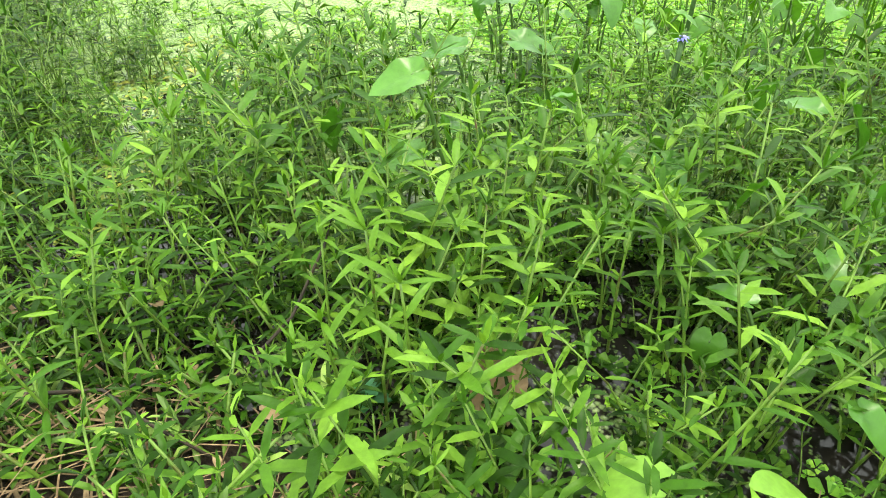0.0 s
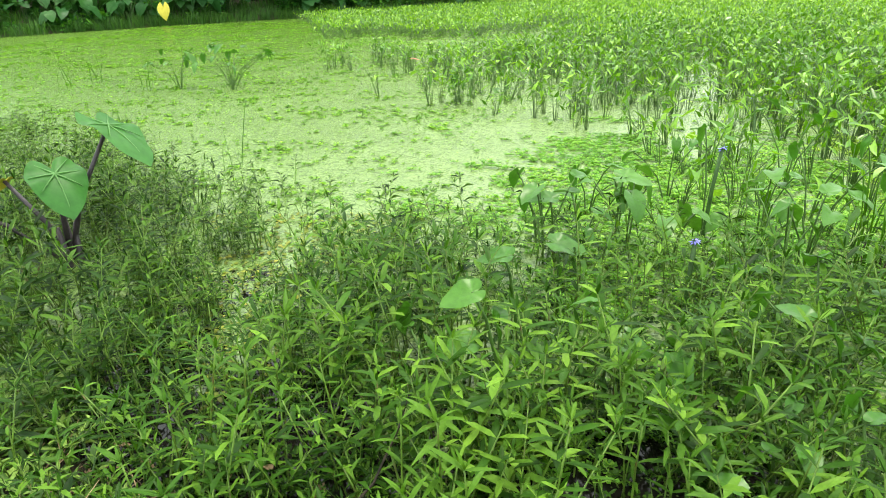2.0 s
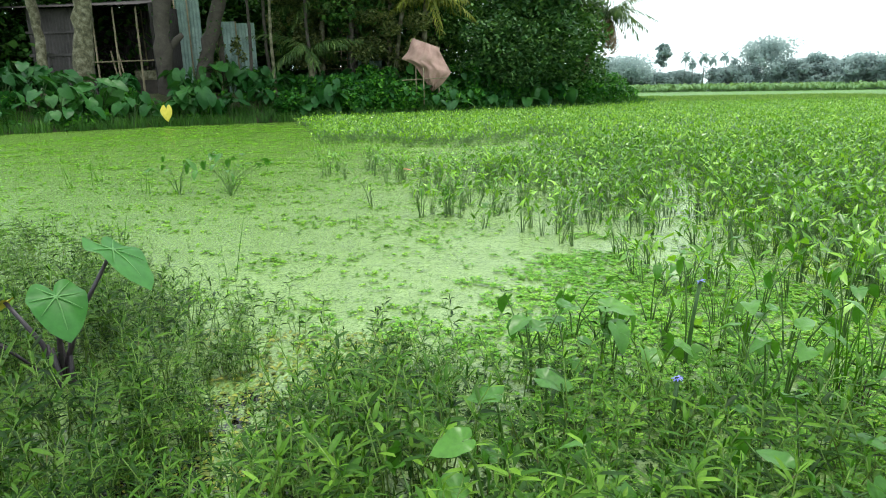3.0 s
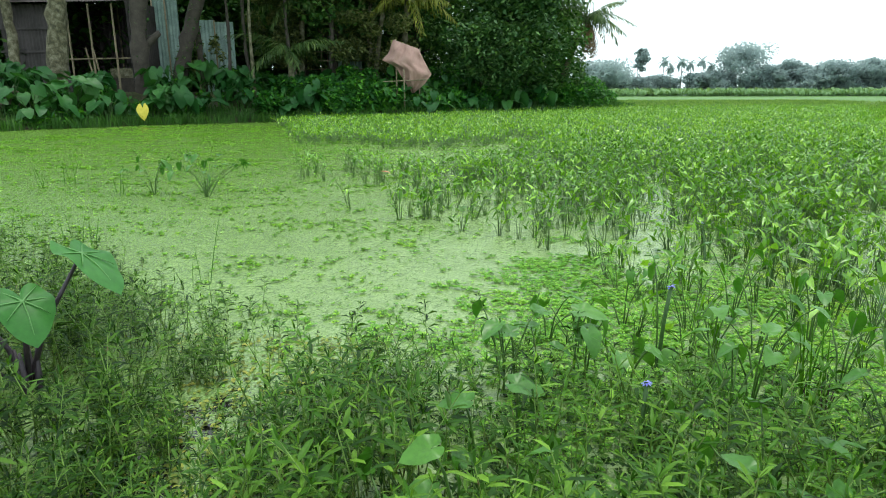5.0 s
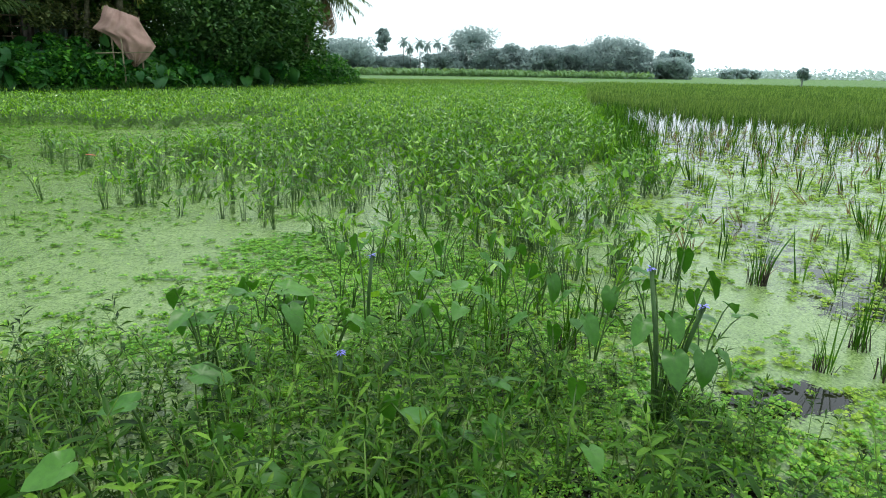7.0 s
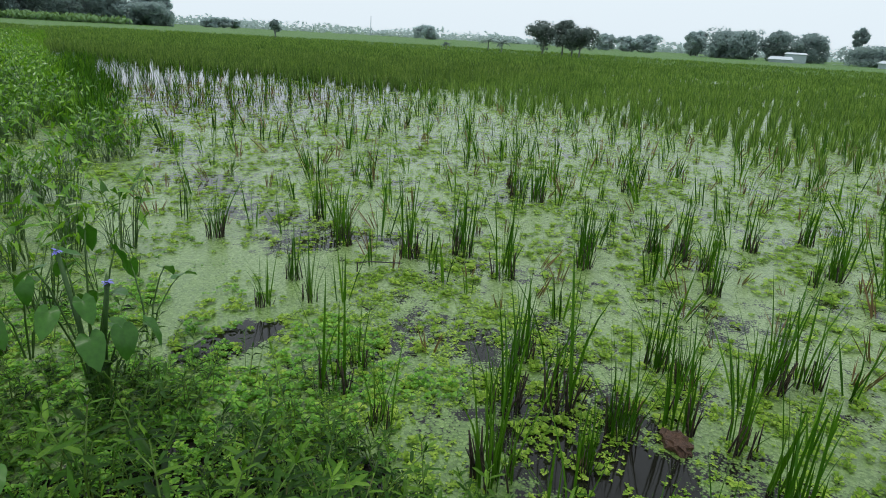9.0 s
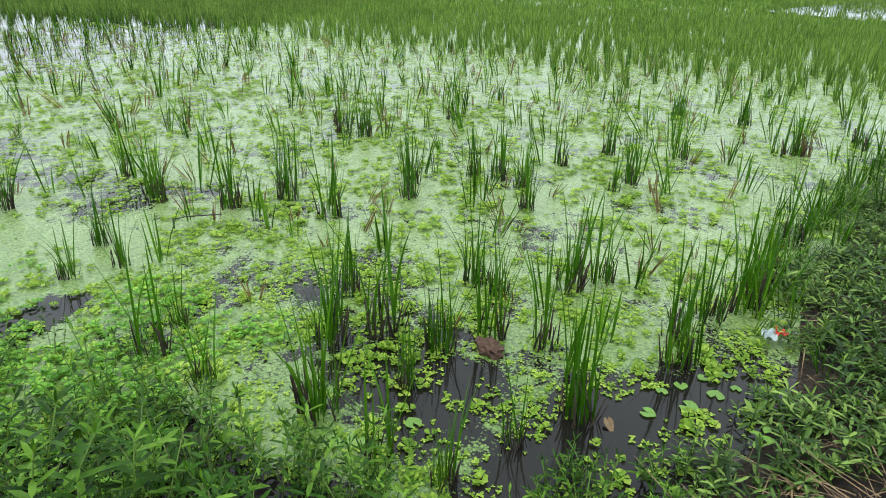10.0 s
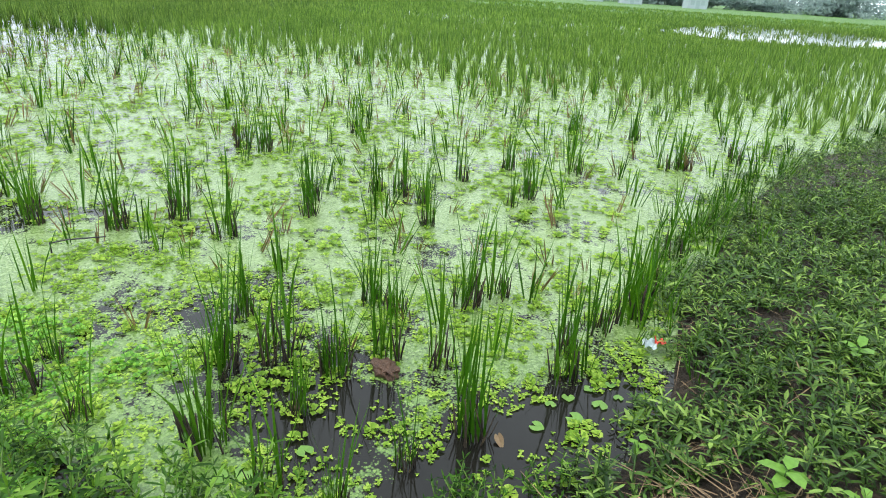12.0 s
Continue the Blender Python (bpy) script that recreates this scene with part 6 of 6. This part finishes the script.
# floating scraps of weed on the dark water
x, y = scatter(26000, (1.2, -2.2), (4.4, 1.4), lambda x, y: (signed(x, y, POND) > 0.03) & (away(x, y, [(2.2, -0.8), (2.8, -1.08), (3.15, -1.4), (3.3, -1.8)]) > 0.07) & (waves(x, y, 0.45) + 0.5 * waves(x + 3, y, 0.18) + rng.normal(0, 0.4, x.shape) > 0.3))
FLAKE = [moved(join(*[moved(blade(0.011, 0.009, 0.05, 2, 0.1, lambda u: max(0.3, math.sin(math.pi * (0.12 + 0.76 * u)))), (0, 0, 0.002), 0, -0.1, a)  for a in (0, 2.1, 4.2)])) for _ in range(3)]
spread("floating_weed", FLAKE, [M_PISTIA], np.stack([x, y, 0 * x + 0.003], -1), rng.uniform(0.6, 1.5, len(x)), "small yellow-green floating leaf scraps", "floating weed", 0.05)

# round floating pads by the bank
for x, y, s in ((3.23, -1.63, 0.085), (3.13, -1.51, 0.1), (3.27, -1.5, 0.07), (3.35, -1.6, 0.06), (3.2, -1.42, 0.06), (3.3, -1.72, 0.055), (3.4, -1.7, 0.06), (2.62, -0.33, 0.1), (2.58, -0.24, 0.09), (2.75, -0.5, 0.08), (3.05, -1.35, 0.08)):
    ob = part("lily_pad", moved(lobed(s * 0.5, s * 0.85, s * 0.25, 0.0, 0.05, 0, 6), (0, 0, 0.006)), M_PAD)
    tagged(ob, "round pale green leaf floating on the water", "floating leaf", "floating leaves by the bank")
    ob.matrix_basis = pose(x, y, 0, 0, 0, rng.uniform(0, 360))

# taro plant with dark stalks
taro = thing("taro_plant", "taro plant with black stalks and pale green heart leaves", "taro plant", "", (-1.92, 2.24, 0.0))
for i, (tx_, ty_, tz_, s, rx, p, rz) in enumerate(((0.3, 0.1, 0.69, 0.43, -14, 24, -14), (0.1, -0.08, 0.5, 0.36, -4, 34, -40), (-0.2, -0.05, 0.46, 0.12, 0, 30, 160), (-0.6, -0.3, 0.5, 0.3, 0, 25, 215))):
    st = part("stalk", tube([(0.02 * i - 0.04, 0.01, -0.05), (tx_ * 0.35, ty_ * 0.35, tz_ * 0.5), (tx_, ty_, tz_)], 0.016, 0.009, 8), M_TAROSTEM, taro, "blackish purple stalk")
    blade_ = heart_leaf(s, 0.15, 0.45, 0.12, 0.03, 36, 5)
    ob = part("leaf", mesh_of("leaf", blade_, [M_YELLOW if i == 2 else M_TARO]), M_TARO, taro, "withered yellow leaf" if i == 2 else "")
    ob.matrix_basis = pose(tx_, ty_, tz_, rx, p, rz)
    if i != 2:
        surf = lambda x, y: (x, y, 0.12 * abs(y) - 0.45 * max(x, 0) ** 2 / s - 0.225 * y * y / s + 0.004)
        for deg, reach in ((0, 0.6), (42, 0.36), (-42, 0.36), (85, 0.32), (-85, 0.32), (135, 0.3), (-135, 0.3)):
            c, sn = math.cos(radians(deg)) * s, math.sin(radians(deg)) * s
            part("vein", tube([surf(c * reach * u, sn * reach * u) for u in (0, 0.35, 0.7, 1)], 0.0055, 0.002, 4), M_VEIN, ob)
part("leaf_sheath", join(*[tube([(0.03 * math.cos(a), 0.03 * math.sin(a), -0.05), (0.05 * math.cos(a), 0.05 * math.sin(a), 0.22)], 0.025, 0.006, 6) for a in (0.5, 1.9, 3.3, 4.9)]), M_TAROSTEM, taro)

# grass tufts in the duckweed
def water_tuft(at, h, n):
    root = thing("grass_tuft", "thin green grass tuft standing in the duckweed", "grass tuft", "grass tufts in the duckweed", (*at, 0))
    for i in range(n):
        a = rng.uniform(0, 360)
        ob = part("blade", BLADES[int(rng.integers(len(BLADES)))], M_RICE, root)
        ob.matrix_basis = pose(rng.normal(0, 0.05), rng.normal(0, 0.05), -0.03, 0, -90 + rng.uniform(2, 22), a) @ Matrix.Scale(h * rng.uniform(0.5, 1.0), 4)


for x, y, h, n in ((-6.33, 9.16, 0.6, 7), (-5.02, 8.25, 0.6, 8), (-6.63, 8.73, 0.5, 6), (-1.86, 4.16, 0.62, 3), (-1.9, 4.0, 0.35, 2), (-3.7, 13.0, 0.5, 7), (-1.35, 6.0, 0.3, 4), (-10.6, 24.1, 0.6, 6), (-8.78, 16.3, 0.5, 5), (-5.8, 9.8, 0.3, 4), (-7.4, 7.6, 0.5, 6), (-4.5, 5.6, 0.45, 6), (-3.7, 5.2, 0.5, 6), (-3.1, 4.7, 0.5, 6)):
    water_tuft((x, y), h, n)
for x, y in ((-4.5, 8.3), (-3.85, 8.62), (-3.6, 8.1)):
    arrow_plant("pickerel plant standing alone in the duckweed", (x, y), [(r * 2.4, a, h * 1.1, s * 1.15, p) for r, a, h, s, p in random_stalks(11, 0.48)])

# small litter
stick = thing("stick", "thin dark broken stick on the water", "stick", "", (4.12, 1.46, 0.0))
part("twig", tube([(0, 0, -0.03), (0.0, 0.0, 0.075), (0.05, -0.07, 0.085), (0.17, -0.24, 0.075)], 0.006, 0.004, 5), M_TAROSTEM, stick)
bm = bmesh.new()
bmesh.ops.create_icosphere(bm, subdivisions=3, radius=1.0)
for v in bm.verts:
    k = 1 + 0.3 * noise.noise(v.co * 2.2) + 0.22 * noise.noise(v.co * 7)
    v.co = Vector((v.co.x * 0.075 * k, v.co.y * 0.055 * k, max(-0.02, v.co.z * 0.034 * k)))
me = bpy.data.meshes.new("mud_lump")
bm.to_mesh(me)
bm.free()
me.materials.append(M_MUD)
lump = tagged(new("mud_lump", me), "brown crumbly lump of mud in the water", "mud lump")
lump.matrix_basis = pose(3.32, -0.69, 0.012, 0, 0, 40)
wrap = thing("wrapper", "crumpled red and white plastic wrapper on the bank", "litter", "", (3.72, -1.93, 0.03))


def crumple(w, d, seed):
    n = 9
    x, y = np.meshgrid(np.linspace(-w / 2, w / 2, n), np.linspace(-d / 2, d / 2, n), indexing="ij")
    z = 0.018 * np.sin(x * 90 + seed) * np.cos(y * 70 + seed) + 0.01 * np.sin(x * 170 + y * 130 + seed) + 0.022
    i = np.arange(n * n).reshape(n, n)
    q = np.stack([i[:-1, :-1], i[1:, :-1], i[1:, 1:], i[:-1, 1:]], -1).reshape(-1, 4)
    return np.stack([x, y, z], -1).reshape(-1, 3), np.concatenate([q[:, [0, 1, 2]], q[:, [0, 2, 3]]]), np.zeros(2 * len(q))


part("foil", crumple(0.07, 0.06, 0.3), M_FOIL, wrap, "pale silvery foil")
part("printed_end", moved(crumple(0.05, 0.04, 1.7), (0.015, -0.05, 0.006), 0.2, 0.1, 0.5), M_REDFOIL, wrap, "red printed end")

dead = part("dead_leaf", moved(lobed(0.13, 0.1, 0.02, 0.4, 0.9, 0, 8), (0, 0, 0), 0, -0.9, 0), M_DEADLEAF)
tagged(dead, "large curled brown dead leaf in the water", "dead leaf")
dead.matrix_basis = pose(0.36, 0.56, 0.06, 20, 10, 100) @ Matrix.Scale(1.15, 4)
for x, y, z, s, rz in ((-0.02, 0.5, 0.1, 0.07, 20), (-0.3, 0.75, 0.12, 0.05, 130), (2.25, -0.33, 0.06, 0.08, 60), (2.95, -1.2, 0.02, 0.06, 200)):
    ob = part("dead_leaf", lobed(s, s * 0.6, s * 0.1, 0.3, 0.4, 0, 6), M_DEADLEAF)
    tagged(ob, "small dry brown dead leaf on the weeds", "dead leaf")
    ob.matrix_basis = pose(x, y, z, 15, 10, rz)
yel = part("yellow_leaf", lobed(0.62, 0.55, 0.14, 0.25, 0.1, 0, 7), M_YELLOW)
tagged(yel, "large yellow withered leaf hanging over the water", "withered leaf")
yel.matrix_basis = pose(-15.1, 27.4, 0.85, 10, 70, -70)
red = part("red_leaf", moved(lobed(0.14, 0.09, 0.03, 0.2, 0.2, 0, 6), (0, 0, 0.25)), M_RUST)
tagged(red, "rusty red withered leaf among pickerel weed", "withered leaf")
red.matrix_basis = pose(-1.22, 9.11, 0)

# straw and fallen stems on the bank
STRAWS = [tube([(0, 0, 0), (ln * 0.5, rng.normal(0, 0.15) * ln, 0.006), (ln, rng.normal(0, 0.2) * ln, rng.uniform(-0.004, 0.008))], 0.0013, 0.0009, 3) for ln in (0.06, 0.09, 0.13, 0.18)]
STRAWS += [moved(blade(ln, 0.0045, rng.normal(0, 0.08), 4, 0.2, lambda u: max(0.2, 1 - u * 0.7)), (0, 0, 0.004)) for ln in (0.08, 0.12, 0.17, 0.22)]
heap = lambda x, y: 0.35 * np.exp(-np.hypot((x - 2.5) / 0.3, (y + 2.05) / 0.45) ** 2) + np.exp(-np.hypot((x + 0.4) / 0.4, (y - 0.4) / 0.28) ** 2) + 0.05
x, y = scatter(60000, (-1.2, -3.2), (4.2, 0.95), lambda x, y: (signed(x, y, POND) < 0.05) & (rng.uniform(0, 1, x.shape) < heap(x, y) * np.clip(0.5 + 0.7 * waves(x, y, 0.25), 0.03, 1)))
spread("straw", STRAWS, [M_STRAW], np.stack([x, y, floor_z(x, y) + rng.uniform(0.001, 0.05, len(x))], -1), rng.uniform(0.7, 1.5, len(x)), "dry straw and fallen stems on the muddy bank", "straw", 0.0)
SCRAP = [lobed(rng.uniform(0.03, 0.06), 0.022, 0.006, rng.uniform(0.2, 0.6), rng.uniform(0.1, 0.7), 0, 4) for _ in range(5)]
x, y = scatter(500, (-1.1, -0.1), (0.5, 1.0), lambda x, y: rng.uniform(0, 1, x.shape) < np.exp(-np.hypot((x + 0.4) / 0.5, (y - 0.4) / 0.35) ** 2))
spread("leaf_litter", SCRAP, [M_STRAW], np.stack([x, y, floor_z(x, y) + rng.uniform(0.004, 0.05, len(x))], -1), rng.uniform(0.6, 1.4, len(x)), "brown withered leaf scraps among straw and weeds", "leaf litter", 0.4)
for pts in ([(-0.12, 0.62, 0.05), (-0.02, 0.72, 0.12), (0.03, 0.85, 0.2), (0.05, 0.9, 0.26)], [(-0.42, 0.5, 0.14), (-0.3, 0.52, 0.13), (-0.2, 0.47, 0.1), (-0.1, 0.44, 0.06)], [(-0.2, 1.05, 0.02), (-0.1, 1.0, 0.15), (-0.06, 0.9, 0.2), (-0.02, 0.86, 0.28)]):
    ob = part("dry_stem", tube(pts, 0.004, 0.0025, 6), M_DRY)
    tagged(ob, "bare reddish brown stem leaning among weeds", "dry stem")
